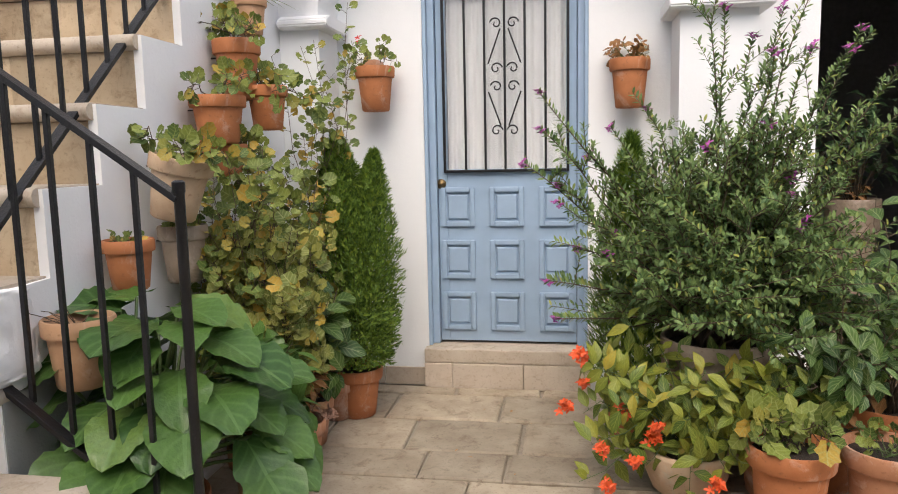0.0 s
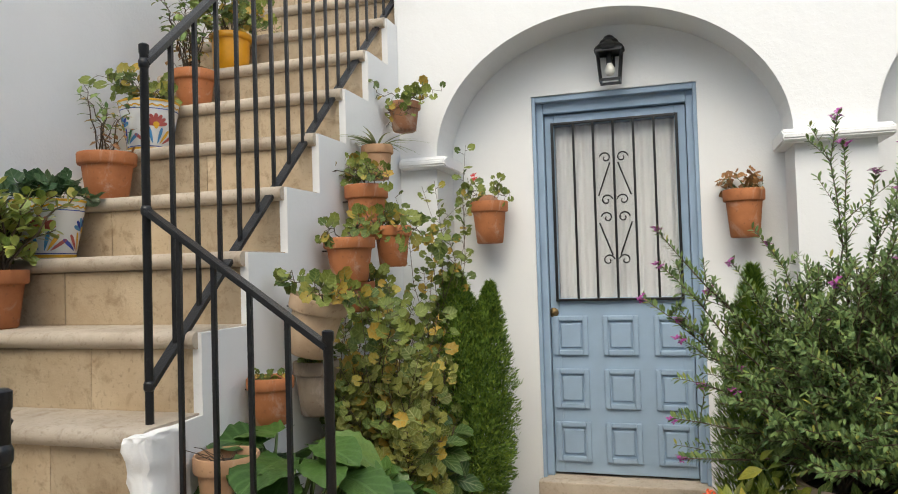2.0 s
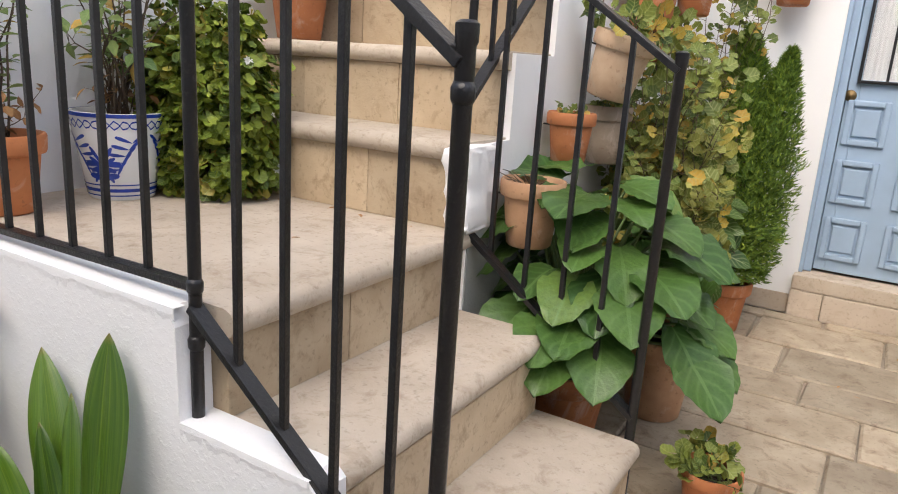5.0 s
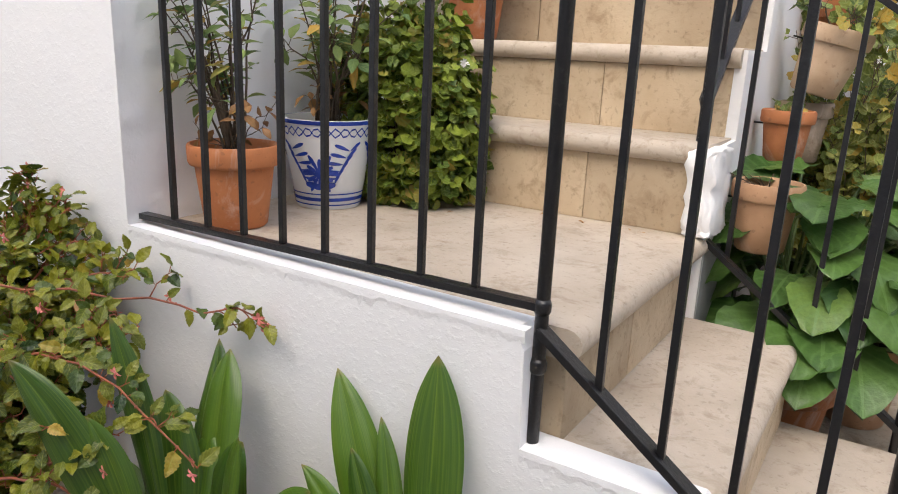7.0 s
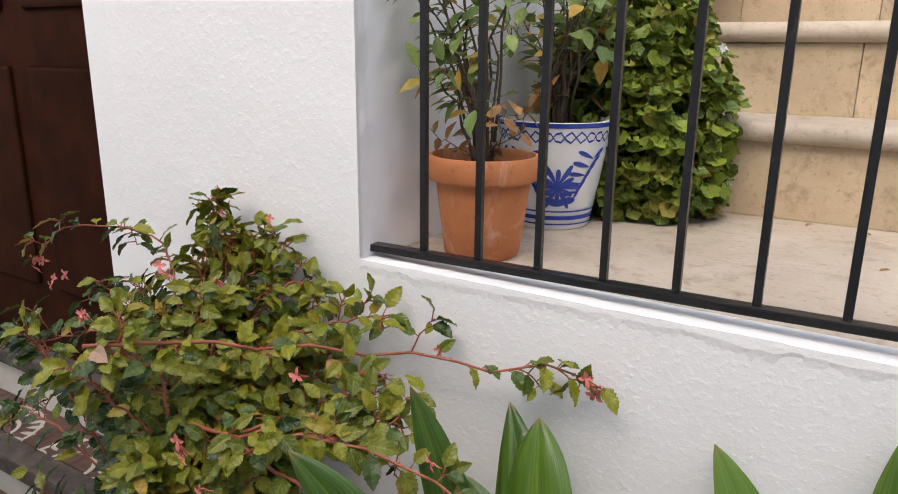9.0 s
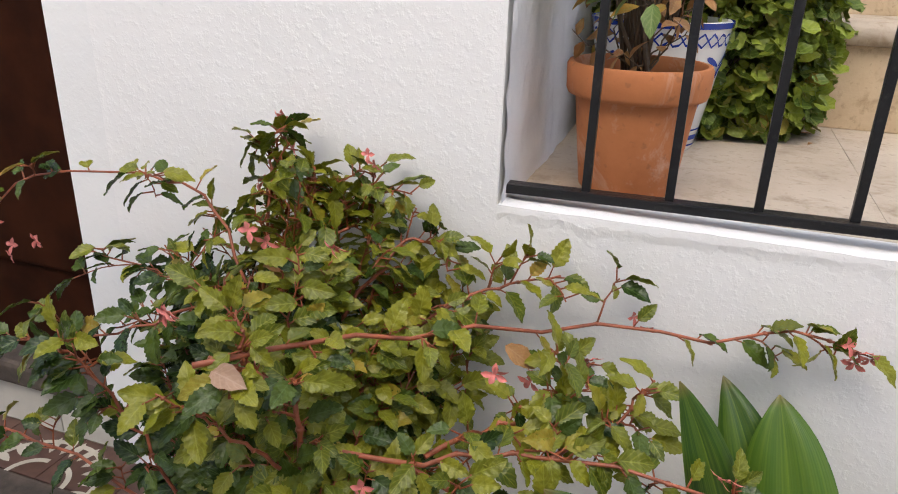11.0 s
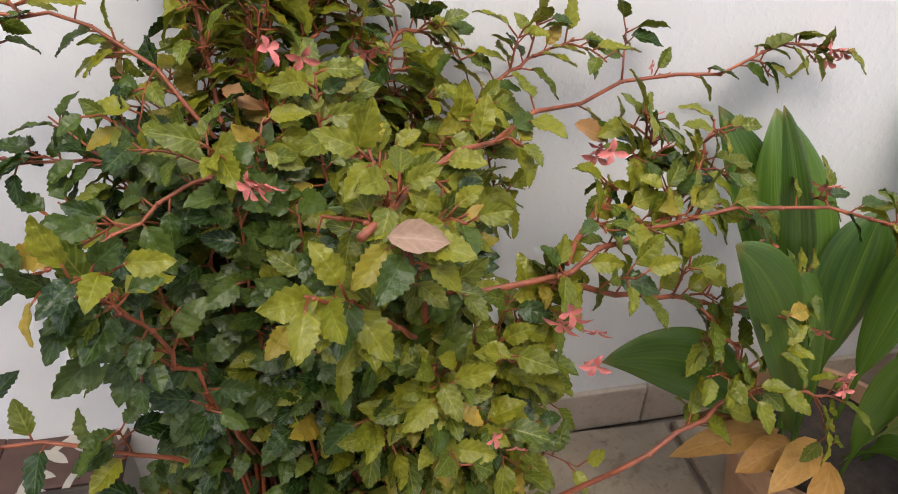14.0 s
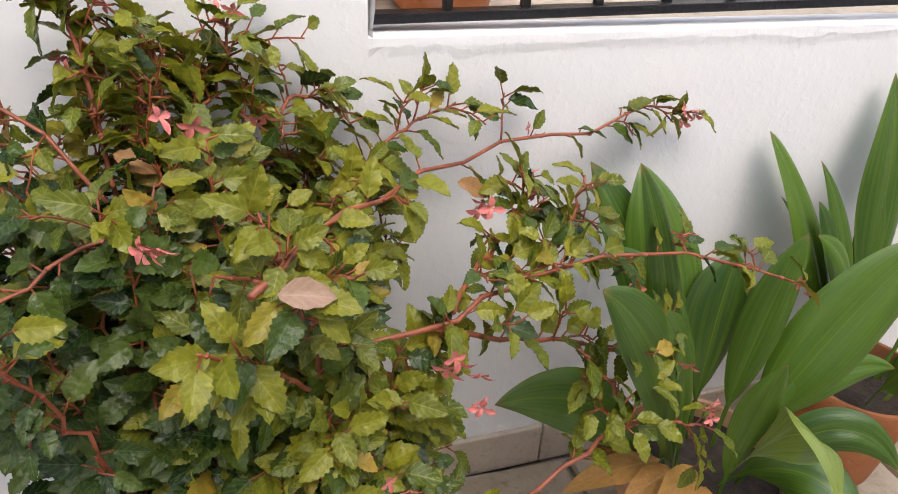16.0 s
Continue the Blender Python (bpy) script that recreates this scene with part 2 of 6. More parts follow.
def strap(name, dark, light, streak):
    """A long blade with fine parallel veins and pale streaks along it."""
    n = Nodes(name, 0.3)
    uv = n.node("ShaderNodeSeparateXYZ", Vector=n.t.nodes.new("ShaderNodeUVMap").outputs[0])
    along = n.node("ShaderNodeCombineXYZ", X=n.math("MULTIPLY", uv.outputs[0], 26.0), Y=n.math("MULTIPLY", uv.outputs[1], 1.6), Z=n.math("MULTIPLY", n.random(), 40.0)).outputs[0]
    fine = n.noise(1.0, 3, 0.6, along)
    c = n.mix(n.random(), dark, light)
    c = n.mix(n.ramp(fine, (0.42, (0, 0, 0)), (0.72, (0.5, 0.5, 0.5))), c, streak)
    side = n.math("ABSOLUTE", n.math("SUBTRACT", uv.outputs[0], 0.5))
    rib = n.math("LESS_THAN", side, 0.012)
    c = n.mix(n.math("MULTIPLY", rib, 0.5), c, streak)
    c = n.mix(n.ramp(uv.outputs[1], (0.95, (0, 0, 0)), (1.0, (0.8, 0.8, 0.8))), c, (0.22, 0.15, 0.05))
    n.color(c)
    lines = n.math("SINE", n.math("MULTIPLY", uv.outputs[0], 190.0))
    n.bump(n.math("ADD", lines, n.math("MULTIPLY", fine, 2.0)), 0.10, 0.004)
    n.bump(rib, -0.5, 0.004)
    tr = n.node("ShaderNodeBsdfTranslucent", Color=n.mix(0.35, c, streak))
    mixed = n.t.nodes.new("ShaderNodeMixShader")
    mixed.inputs[0].default_value = 0.15
    n.put(n.b.outputs[0], mixed.inputs[1]), n.put(tr.outputs[0], mixed.inputs[2])
    n.put(mixed.outputs[0], n.t.nodes["Material Output"].inputs[0])
    return n.m


ASPID = strap("aspidistra_leaf", (0.026, 0.075, 0.009), (0.075, 0.155, 0.014), (0.17, 0.25, 0.025))
ASPID_PALE = strap("yellowing_aspidistra_leaf", (0.16, 0.24, 0.03), (0.26, 0.32, 0.06), (0.40, 0.42, 0.12))
ARUM = leafy("large_leaf", (0.038, 0.092, 0.020), (0.085, 0.165, 0.035), (0.14, 0.22, 0.05), (0.13, 0.23, 0.07), 5, 0.28, 0.95, True, 0.3)
CYPRESS = leafy("cypress_foliage", (0.05, 0.11, 0.02), (0.20, 0.31, 0.04), (0.32, 0.42, 0.05), (0.2, 0.3, 0.06), 3, 0.6, 0.85)
SHRUB = leafy("shrub_leaf", (0.055, 0.115, 0.038), (0.19, 0.27, 0.082), (0.40, 0.38, 0.07), (0.21, 0.29, 0.10), 1, 0.5, 0.9)
GERAN = leafy("geranium_leaf", (0.055, 0.10, 0.018), (0.20, 0.235, 0.042), (0.46, 0.29, 0.045), (0.34, 0.37, 0.13), 4, 0.5, 0.76)
GERAN_PALE = leafy("variegated_geranium_leaf", (0.10, 0.14, 0.025), (0.33, 0.33, 0.075), (0.50, 0.34, 0.05), (0.46, 0.46, 0.2), 4, 0.55, 0.85)
JADE = leafy("jade_leaf", (0.15, 0.22, 0.04), (0.38, 0.42, 0.10), (0.42, 0.36, 0.10), (0.32, 0.38, 0.1), 1, 0.3, 0.85, False, 0.1)
COVER = leafy("groundcover_leaf", (0.06, 0.11, 0.015), (0.25, 0.31, 0.035), (0.38, 0.26, 0.06), (0.30, 0.36, 0.09), 4, 0.4, 0.88)
ROSE = leafy("rose_leaf", (0.09, 0.17, 0.05), (0.25, 0.33, 0.09), (0.52, 0.30, 0.05), (0.27, 0.34, 0.12), 5, 0.5, 0.74)
LIME = leafy("yellow_green_leaf", (0.075, 0.125, 0.02), (0.23, 0.245, 0.03), (0.42, 0.32, 0.045), (0.33, 0.36, 0.08), 5, 0.45, 0.9)
DARKLEAF = leafy("dark_veined_leaf", (0.032, 0.08, 0.02), (0.085, 0.15, 0.03), (0.24, 0.27, 0.05), (0.34, 0.40, 0.18), 5, 0.35, 0.92)
SPIDER = leafy("striped_blade", (0.15, 0.23, 0.06), (0.32, 0.36, 0.16), (0.42, 0.38, 0.16), (0.5, 0.52, 0.32), 0.5, 0.5, 0.9)
SUCC = leafy("dark_succulent_leaf", (0.03, 0.075, 0.03), (0.06, 0.115, 0.045), (0.10, 0.12, 0.05), (0.15, 0.21, 0.11), 3, 0.4, 0.95)


# ---- mesh helpers ----
def link(name, me, material, parent=None, label="", m=None):
    ob = new(name, me)
    if material and not me.materials:
        me.materials.append(material)
    ob.parent = parent
    if m is not None:
        ob.matrix_basis = m
    if label:
        ob["label"] = label
    return ob


def part(name, bm, material, parent=None, label="", smooth=False):
    me = bpy.data.meshes.new(name)
    bm.to_mesh(me)
    bm.free()
    if smooth:
        me.shade_smooth()
    return link(name, me, material, parent, label)


def thing(name, m, label, category, group=""):
    ob = new(name)
    ob.empty_display_size = 0.05
    ob.matrix_world = m
    return tagged(ob, label, category, group)


def structure(ob, label="", category=""):
    return tagged(ob, label, category, kind="structure")


def add_box(bm, lo, hi, bevel=0.0):
    lo, hi = Vector(lo), Vector(hi)
    made = bmesh.ops.create_cube(bm, size=1.0)["verts"]
    for v in made:
        v.co = Vector((lo[i] + (v.co[i] + 0.5) * (hi[i] - lo[i]) for i in range(3)))
    if bevel:
        edges = {e for v in made for e in v.link_edges}
        bmesh.ops.bevel(bm, geom=list(edges), offset=bevel, segments=2, affect="EDGES", profile=0.6)
    return bm


def box(lo, hi, bevel=0.0):
    return add_box(bmesh.new(), lo, hi, bevel)


def wall_box(name, lo, hi, material=None, label="white limewashed wall", bevel=0.0):
    return structure(part(name, box(lo, hi, bevel), material or WHITE), label, "wall")


def extrude_profile(pts, axis, lo, hi):
    """A closed outline in two axes, drawn out along the third."""
    bm = bmesh.new()
    rings = []
    for w in (lo, hi):
        ring = []
        for a, b in pts:
            co = {"x": (w, a, b), "y": (a, w, b), "z": (a, b, w)}[axis]
            ring.append(bm.verts.new(co))
        rings.append(ring)
    n = len(pts)
    bm.faces.new(rings[0])
    bm.faces.new(rings[1][::-1])
    for i in range(n):
        bm.faces.new((rings[0][i], rings[1][i], rings[1][(i + 1) % n], rings[0][(i + 1) % n]))
    bmesh.ops.recalc_face_normals(bm, faces=bm.faces[:])
    return bm


def lathe(profile, segments=40, wobble=None):
    bm = bmesh.new()
    rings = []
    for r, z in profile:
        ring = []
        for i in range(segments):
            a = 2 * math.pi * i / segments
            rr = r * (1 + (wobble(a) if wobble else 0))
            ring.append(bm.verts.new((rr * math.cos(a), rr * math.sin(a), z)))
        rings.append(ring)
    for p, q in zip(rings, rings[1:]):
        for i in range(segments):
            bm.faces.new((p[i], p[(i + 1) % segments], q[(i + 1) % segments], q[i]))
    bm.faces.new(rings[0][::-1])
    bm.faces.new(rings[-1])
    return bm


class Acc:
    """Gathers vertices, faces and leaf coordinates for one mesh."""

    def __init__(self):
        self.v, self.f, self.uv, self.n = [], [], [], 0

    def add(self, verts, faces, uv=None):
        verts = np.asarray(verts, float)
        self.v.append(verts)
        self.f += [tuple(int(i) + self.n for i in f) for f in faces]
        self.uv.append(np.zeros((len(verts), 2)) + 0.5 if uv is None else uv)
        self.n += len(verts)

    def leaf(self, leaf, m):
        v, f, uv = leaf
        self.add(v @ m[:3, :3].T + m[:3, 3], f, uv)

    def tube(self, pts, r0, r1=None, sides=5):
        pts = np.asarray(pts, float)
        r = np.linspace(r0, r0 if r1 is None else r1, len(pts))
        way = np.gradient(pts, axis=0)
        way /= np.linalg.norm(way, axis=1)[:, None] + 1e-9
        ref = np.where(np.abs(way[:, 2:3]) > 0.9, [[1.0, 0, 0]], [[0, 0, 1.0]])
        a = np.cross(way, ref)
        a /= np.linalg.norm(a, axis=1)[:, None] + 1e-9
        b = np.cross(way, a)
        t = np.arange(sides) * 2 * np.pi / sides
        ring = pts[:, None] + r[:, None, None] * (a[:, None] * np.cos(t)[None, :, None] + b[:, None] * np.sin(t)[None, :, None])
        k = len(pts)
        faces = [(i * sides + j, i * sides + (j + 1) % sides, (i + 1) * sides + (j + 1) % sides, (i + 1) * sides + j) for i in range(k - 1) for j in range(sides)]
        faces += [tuple(range(sides))[::-1], tuple((k - 1) * sides + j for j in range(sides))]
        self.add(ring.reshape(-1, 3), faces)

    def mesh(self, name, smooth=True):
        me = bpy.data.meshes.new(name)
        v = np.concatenate(self.v)
        me.from_pydata(v.tolist(), [], self.f)
        uv = np.concatenate(self.uv)
        layer = me.uv_layers.new(name="UVMap")
        idx = np.empty(len(me.loops), int)
        me.loops.foreach_get("vertex_index", idx)
        layer.data.foreach_set("uv", uv[idx].ravel())
        if smooth:
            me.shade_smooth()
        return me

    def part(self, name, material, parent=None, label="", smooth=True):
        return link(name, self.mesh(name, smooth), material, parent, label) if self.v else None


def leaf_shape(length, width, rows=6, belly=0.45, fold=0.25, droop=0.25, ruffle=0.0, serrate=0.0, tip=1.0, heart=0.0, cols=2, rng=None, base=0.6):
    """A blade along +y, its upper face to +z. belly: where it is widest; tip: how pointed; heart: lobes behind the stalk."""
    rng = rng or random
    v, uv = [], []
    us = np.linspace(-1, 1, 2 * cols + 1)
    for i in range(rows + 1):
        s = i / rows
        w = max((s / belly) ** base if s < belly else (1 - ((s - belly) / (1 - belly)) ** 1.6) ** (0.5 + 0.5 * tip), 0.0) * width / 2
        if heart and i == 0:
            w = width * 0.30
        w *= 1 + serrate * (1 if i % 2 else -1) * rng.uniform(0.5, 1.0)
        for u in us:
            x = u * w
            back = heart * length * abs(u) ** 1.5 * max(0.0, 1 - s * 3.2)
            z = abs(x) * fold - droop * length * s * s + ruffle * width * rng.uniform(-1, 1) * abs(u)
            v.append((x, s * length - back, z))
            uv.append((0.5 + u * 0.5, s))
    k = len(us)
    f = [(i * k + j, i * k + j + 1, (i + 1) * k + j + 1, (i + 1) * k + j) for i in range(rows) for j in range(k - 1)]
    return np.array(v), f, np.array(uv)


def round_leaf(size, lobes=7, cup=0.15, rng=None):
    """A round, scalloped leaf with its stalk at the rim."""
    rng = rng or random
    v, uv, f = [(0, 0.42 * size, -cup * size * 0.3)], [(0.5, 0.4)], []
    n = 14
    for i in range(n):
        a = -math.pi / 2 + 0.25 + (2 * math.pi - 0.5) * i / (n - 1)
        r = size * 0.5 * (1 + 0.09 * math.cos(lobes * a)) * rng.uniform(0.93, 1.05)
        v.append((r * math.cos(a), 0.42 * size + r * math.sin(a), cup * size * rng.uniform(0.2, 1.0)))
        uv.append((0.5 + 0.5 * math.cos(a), 0.5 + 0.5 * math.sin(a)))
    f = [(0, i, i + 1) for i in range(1, n)]
    return np.array(v), f, np.array(uv)


def unit(v):
    v = np.asarray(v, float)
    return v / (np.linalg.norm(v) + 1e-9)


def leaf_pose(p, way, up, size=1.0):
    y = unit(way)
    x = np.cross(y, unit(up))
    if np.linalg.norm(x) < 1e-3:
        x = np.cross(y, (1, 0, 0.01))
    x = unit(x)
    z = np.cross(x, y)
    m = np.eye(4)
    m[:3, 0], m[:3, 1], m[:3, 2], m[:3, 3] = x * size, y * size, z * size, p
    return m


def to_matrix(m):
    return Matrix([list(map(float, row)) for row in m])


def bend(a, b, sag=0.0, rise=0.0, n=8, rng=None, wild=0.0):
    """A stem from a to b: it rises first, then arches over; wild: kinks."""
    a, b = np.asarray(a, float), np.asarray(b, float)
    t = np.linspace(0, 1, n)[:, None]
    mid = a * 0.55 + b * 0.45 + np.array([0, 0, rise])
    pts = (1 - t) ** 2 * a + 2 * t * (1 - t) * mid + t * t * b
    pts[:, 2] -= sag * t[:, 0] ** 2
    if wild:
        pts[1:] += np.array([[rng.gauss(0, wild) for _ in range(3)] for _ in range(n - 1)]) * t[1:]
    return pts


def dress(acc, pts, leaves, count, rng, start=0.25, spread=0.9, up=0.55, size=(0.8, 1.2), droop=0.0, stalk=0.0, stems=None, face=(0.0, -0.25, 0.9)):
    """Sets leaves along a stem, their upper sides turned towards face."""
    way = np.gradient(pts, axis=0)
    for i in range(count):
        s = start + (1 - start) * ((i + rng.random()) / count) ** 0.7
        k = min(int(s * (len(pts) - 1)), len(pts) - 2)
        f = s * (len(pts) - 1) - k
        p = pts[k] * (1 - f) + pts[k + 1] * f
        d = unit(way[k])
        a = i * 2.4 + rng.uniform(-0.5, 0.5)
        side = unit(np.cross(d, unit((math.cos(a), math.sin(a), 0.3))))
        out = unit(d * (1 - spread) + side * spread + np.array([0, 0, up * 0.4 - droop]))
        if stalk:
            q = p + out * stalk * rng.uniform(0.7, 1.3)
            if stems is not None:
                stems.tube([p, q], 0.0012, 0.001, 3)
            p = q
        turn = np.array(face) + np.array([rng.uniform(-0.4, 0.4), rng.uniform(-0.4, 0.4), 0.0])
        acc.leaf(leaves[rng.randrange(len(leaves))], leaf_pose(p, out, turn, rng.uniform(*size)))


def blossom(petals, size, rng):
    """A small flower of several cupped petals, opening along +y."""
    acc = Acc()
    for i in range(petals):
        a = 2 * math.pi * i / petals + rng.uniform(-0.3, 0.3)
        out = np.array([math.cos(a), 0.55, math.sin(a)])
        acc.leaf(leaf_shape(size * rng.uniform(0.7, 1.15), size * 0.5, 5, 0.6, 0.35, 0.35, 0.05, tip=0.6, rng=rng), leaf_pose((0, 0, 0), out, (0, 1, 0)))
    return acc


def flowers(parent, name, material, spots, petals, size, rng, bunch=1):
    """Each spot is a flower head, a mesh of its own on one of three shapes."""
    shapes = []
    for _ in range(3):
        acc = Acc()
        for _ in range(bunch):
            off = np.array([rng.uniform(-1, 1), rng.uniform(-1, 1), rng.uniform(-1, 1)]) * size * (0.8 if bunch > 1 else 0)
            one = blossom(petals, size, rng)
            w = np.array([rng.uniform(-0.8, 0.8), 1, rng.uniform(-0.8, 0.8)])
            m = leaf_pose(off, w, (0.1, 0.2, 1))
            acc.add(np.concatenate(one.v) @ m[:3, :3].T + m[:3, 3], one.f, np.concatenate(one.uv))
        shapes.append(acc.mesh(name))
    for k, (p, way) in enumerate(spots):
        link(name, shapes[k % 3], material, parent, "", to_matrix(leaf_pose(p, way, (0.2, 0.1, 1), rng.uniform(0.85, 1.2))))


POT_SHAPES = {}


def pot(parent, r, h, material, base=0.66, rim=0.24, soil=0.035, label="", band=True, wobble=None):
    """A clay pot of rim radius r, standing at the thing's origin: hollow, with a collar, filled with soil."""
    lip = r * 0.13
    b = r * base
    wall = max(r * 0.08, 0.006)
    zc = h * (1 - rim)
    rc = b + (r - lip - b) * (1 - rim)
    prof = [(b - 0.006, 0.0), (b, 0.006), (rc * 0.5 + b * 0.5, zc * 0.5), (rc, zc - 0.003)]
    if band:
        prof += [(rc + lip * 0.8, zc), (rc + lip, zc + 0.006), (r - 0.004, h - 0.006), (r - 0.007, h)]
    else:
        prof += [(r - 0.006, h - 0.006), (r - 0.008, h)]
    prof += [(r - wall - 0.004, h), (r - wall - 0.007, h - 0.006), (r - wall - 0.012, h - soil)]
    part("pot", lathe(prof, 40, wobble), material, parent, label, True).data.set_sharp_from_angle(angle=radians(50))
    rs = r - wall - 0.010
    bm = lathe([(rs, -0.004), (rs, 0.0), (rs * 0.6, 0.006), (rs * 0.2, 0.004)], 24, lambda a: 0.0)
    for v in bm.verts:
        v.co.z += h - soil + 0.004
    part("soil", bm, SOIL, parent, "", True)


def cone_patch(acc, r_of, outline, thick=0.0012):
    """A painted motif, a closed outline of (angle, height), laid on a pot's flank."""
    n = len(outline)
    ca, cz = sum(a for a, _ in outline) / n, sum(z for _, z in outline) / n
    at = lambda a, z: ((r_of(z) + thick) * math.cos(a), (r_of(z) + thick) * math.sin(a), z)
    acc.add([at(ca, cz)] + [at(a, z) for a, z in outline], [(0, i + 1, (i + 1) % n + 1) for i in range(n)])


def petal_parts(parent, material, r_of, outlines):
    """Each painted petal is a thin mesh of its own."""
    for k, o in enumerate(outlines):
        acc = Acc()
        cone_patch(acc, r_of, o, 0.0014 + 0.00025 * (k % 5))
        acc.part("painted_petal", material, parent, "", False)


def band_part(parent, material, r_of, *args):
    acc = Acc()
    band_ring(acc, r_of, *args)
    acc.part("painted_band", material, parent, "", False)


def petal_outline(a, z, length, width, turn, r):
    pts = []
    for i in range(12):
        t = 2 * math.pi * i / 12
        y = 0.5 - 0.5 * math.cos(t)
        x = math.sin(t) * 0.5 * (0.35 + 0.65 * y)
        px, pz = x * width, y * length
        c, s = math.cos(turn), math.sin(turn)
        pts.append((a + (px * c - pz * s) / r, z + px * s + pz * c))
    return pts


def band_ring(acc, r_of, z0, z1, thick=0.0012, wave=0.0, phase=0.0, k=16):
    n = 72
    v = []
    for i in range(n):
        a = 2 * math.pi * i / n
        d = wave * math.sin(k * a + phase)
        for z in (z0 + d, z1 + d):
            v.append(((r_of(z) + thick) * math.cos(a), (r_of(z) + thick) * math.sin(a), z))
    acc.add(v, [(2 * i, 2 * ((i + 1) % n), 2 * ((i + 1) % n) + 1, 2 * i + 1) for i in range(n)])

# ---- the large structure ----
LAND, RISE, RUN = 0.66, 0.237, 0.257
XL, XR = -1.775, -0.635  # stair flight: house wall, open side
YF = -3.04  # face of the front wall
N_STEPS = 14
COURT, LANE = 0.0, -0.205


def step_y(k):
    """The riser's face of the k-th step above the landing."""
    return {1: -2.17, 2: -1.955}.get(k, -1.446 + (k - 4) * RUN)


structure(part("ground", box((-60, -60, -0.6), (60, 60, LANE - 0.02)), MORTAR), "dusty mortar bed under the lane paving", "ground")
structure(part("court_bed", box((XR, -3.0, LANE - 0.1), (6.0, 0.02, COURT - 0.016)), MORTAR), "mortar bed of the courtyard", "ground")

# house wall beside the stairs, and the pier with the brown door
wall_box("wall_west", (-2.1, -2.80, LANE - 0.1), (XL, 3.2, 5.6), ROUGH_WHITE, "tall white limewashed wall beside the stairs")
wall_box("wall_front_pier", (-2.48, YF, LANE - 0.1), (XL + 0.014, -2.8, 5.6), ROUGH_WHITE, "white limewashed wall beside the brown door")
structure(part("trim_door_jamb", extrude_profile([(-2.48, YF + 0.004), (-2.60, YF + 0.022), (-2.60, -2.8), (-2.48, -2.8)], "z", LANE - 0.1, 5.6), WHITE), "white plaster jamb beside the brown door", "trim")
wall_box("wall_front_west", (-9.0, YF, LANE - 0.1), (-3.5, -2.8, 5.6))
wall_box("wall_over_brown_door", (-3.5, YF, 2.25), (-2.60, -2.8, 5.6))
wall_box("wall_behind_brown_door", (-3.6, -2.70, LANE - 0.1), (-2.12, -2.5, 2.6), ROOM_SHADE, "wall behind the brown door, dimness put into its grey")

# front wall under the landing, stepping down along the lower steps
prof = [(XL + 0.014, LANE - 0.1), (XL + 0.014, LAND + 0.006), (-0.72, LAND + 0.004), (-0.70, LAND - 0.03), (-0.695, 0.452), (-0.40, 0.452), (-0.375, 0.43), (-0.37, 0.24), (-0.14, 0.23), (-0.125, 0.21), (-0.12, 0.04), (0.13, 0.035), (0.14, LANE - 0.1)]
bm = extrude_profile(prof, "y", YF, YF + 0.075)
bmesh.ops.triangulate(bm, faces=[f for f in bm.faces if len(f.verts) > 4])
structure(part("wall_landing", bm, ROUGH_WHITE), "white limewashed low wall under the landing", "wall")


def ragged_edge(name, x0, x1, z, y, seed):
    """A thick, uneven lip of limewash along a wall's top."""
    rng = random.Random(seed)
    bm = bmesh.new()
    n = max(8, int((x1 - x0) / 0.010))
    rows = []
    for i in range(n + 1):
        x = x0 + (x1 - x0) * i / n
        t = 0.5 + 0.5 * noise.noise((x * 9, seed, 0))
        t = max(0.0, min(1.0, t + 0.35 * noise.noise((x * 31, seed, 4))))
        d = 0.0006 + 0.0016 * t + rng.uniform(0, 0.0006)
        h = 0.002 + 0.013 * t * t + rng.uniform(0, 0.004)
        rows.append([bm.verts.new(c) for c in ((x, y + 0.001, z - h - 0.010 - 0.02 * rng.random()), (x, y - d, z - h), (x, y - d * 0.6, z + 0.002 + 0.004 * t), (x, y + 0.016 + 0.016 * t, z + 0.003 + 0.002 * rng.random()), (x, y + 0.062, z + 0.004))])
    for p, q in zip(rows, rows[1:]):
        for a in range(3):
            bm.faces.new((p[a], q[a], q[a + 1], p[a + 1]))
    bmesh.ops.recalc_face_normals(bm, faces=bm.faces[:])
    return structure(part(name, bm, ROUGH_WHITE), "ragged thick limewash edge on the low wall", "trim")


ragged_edge("trim_landing_lip", XL + 0.015, -0.70, LAND + 0.002, YF, 3)
# lumpy limewash on the reveal beside the landing
bm = bmesh.new()
rows = []
for i in range(60):
    y = YF - 0.001 + 0.70 * i / 59
    row = []
    for j in range(131):
        z = LAND - 0.002 + 1.55 * j / 130
        p = Vector((0.3, y, z))
        lump = 0.0035 * noise.noise(p * 22) + 0.0030 * abs(noise.noise(p * 48)) + 0.003 * noise.noise(p * 7)
        bead = 0.004 * math.exp(-(i / 1.8) ** 2) * (0.6 + noise.noise(p * 26))
        row.append(bm.verts.new((XL + 0.0185 - 0.012 * (i / 59) ** 2 + (lump if i else 0.4 * lump) + bead, y, z)))
    rows.append(row)
for p, q in zip(rows, rows[1:]):
    for j in range(130):
        bm.faces.new((p[j], q[j], q[j + 1], p[j + 1]))
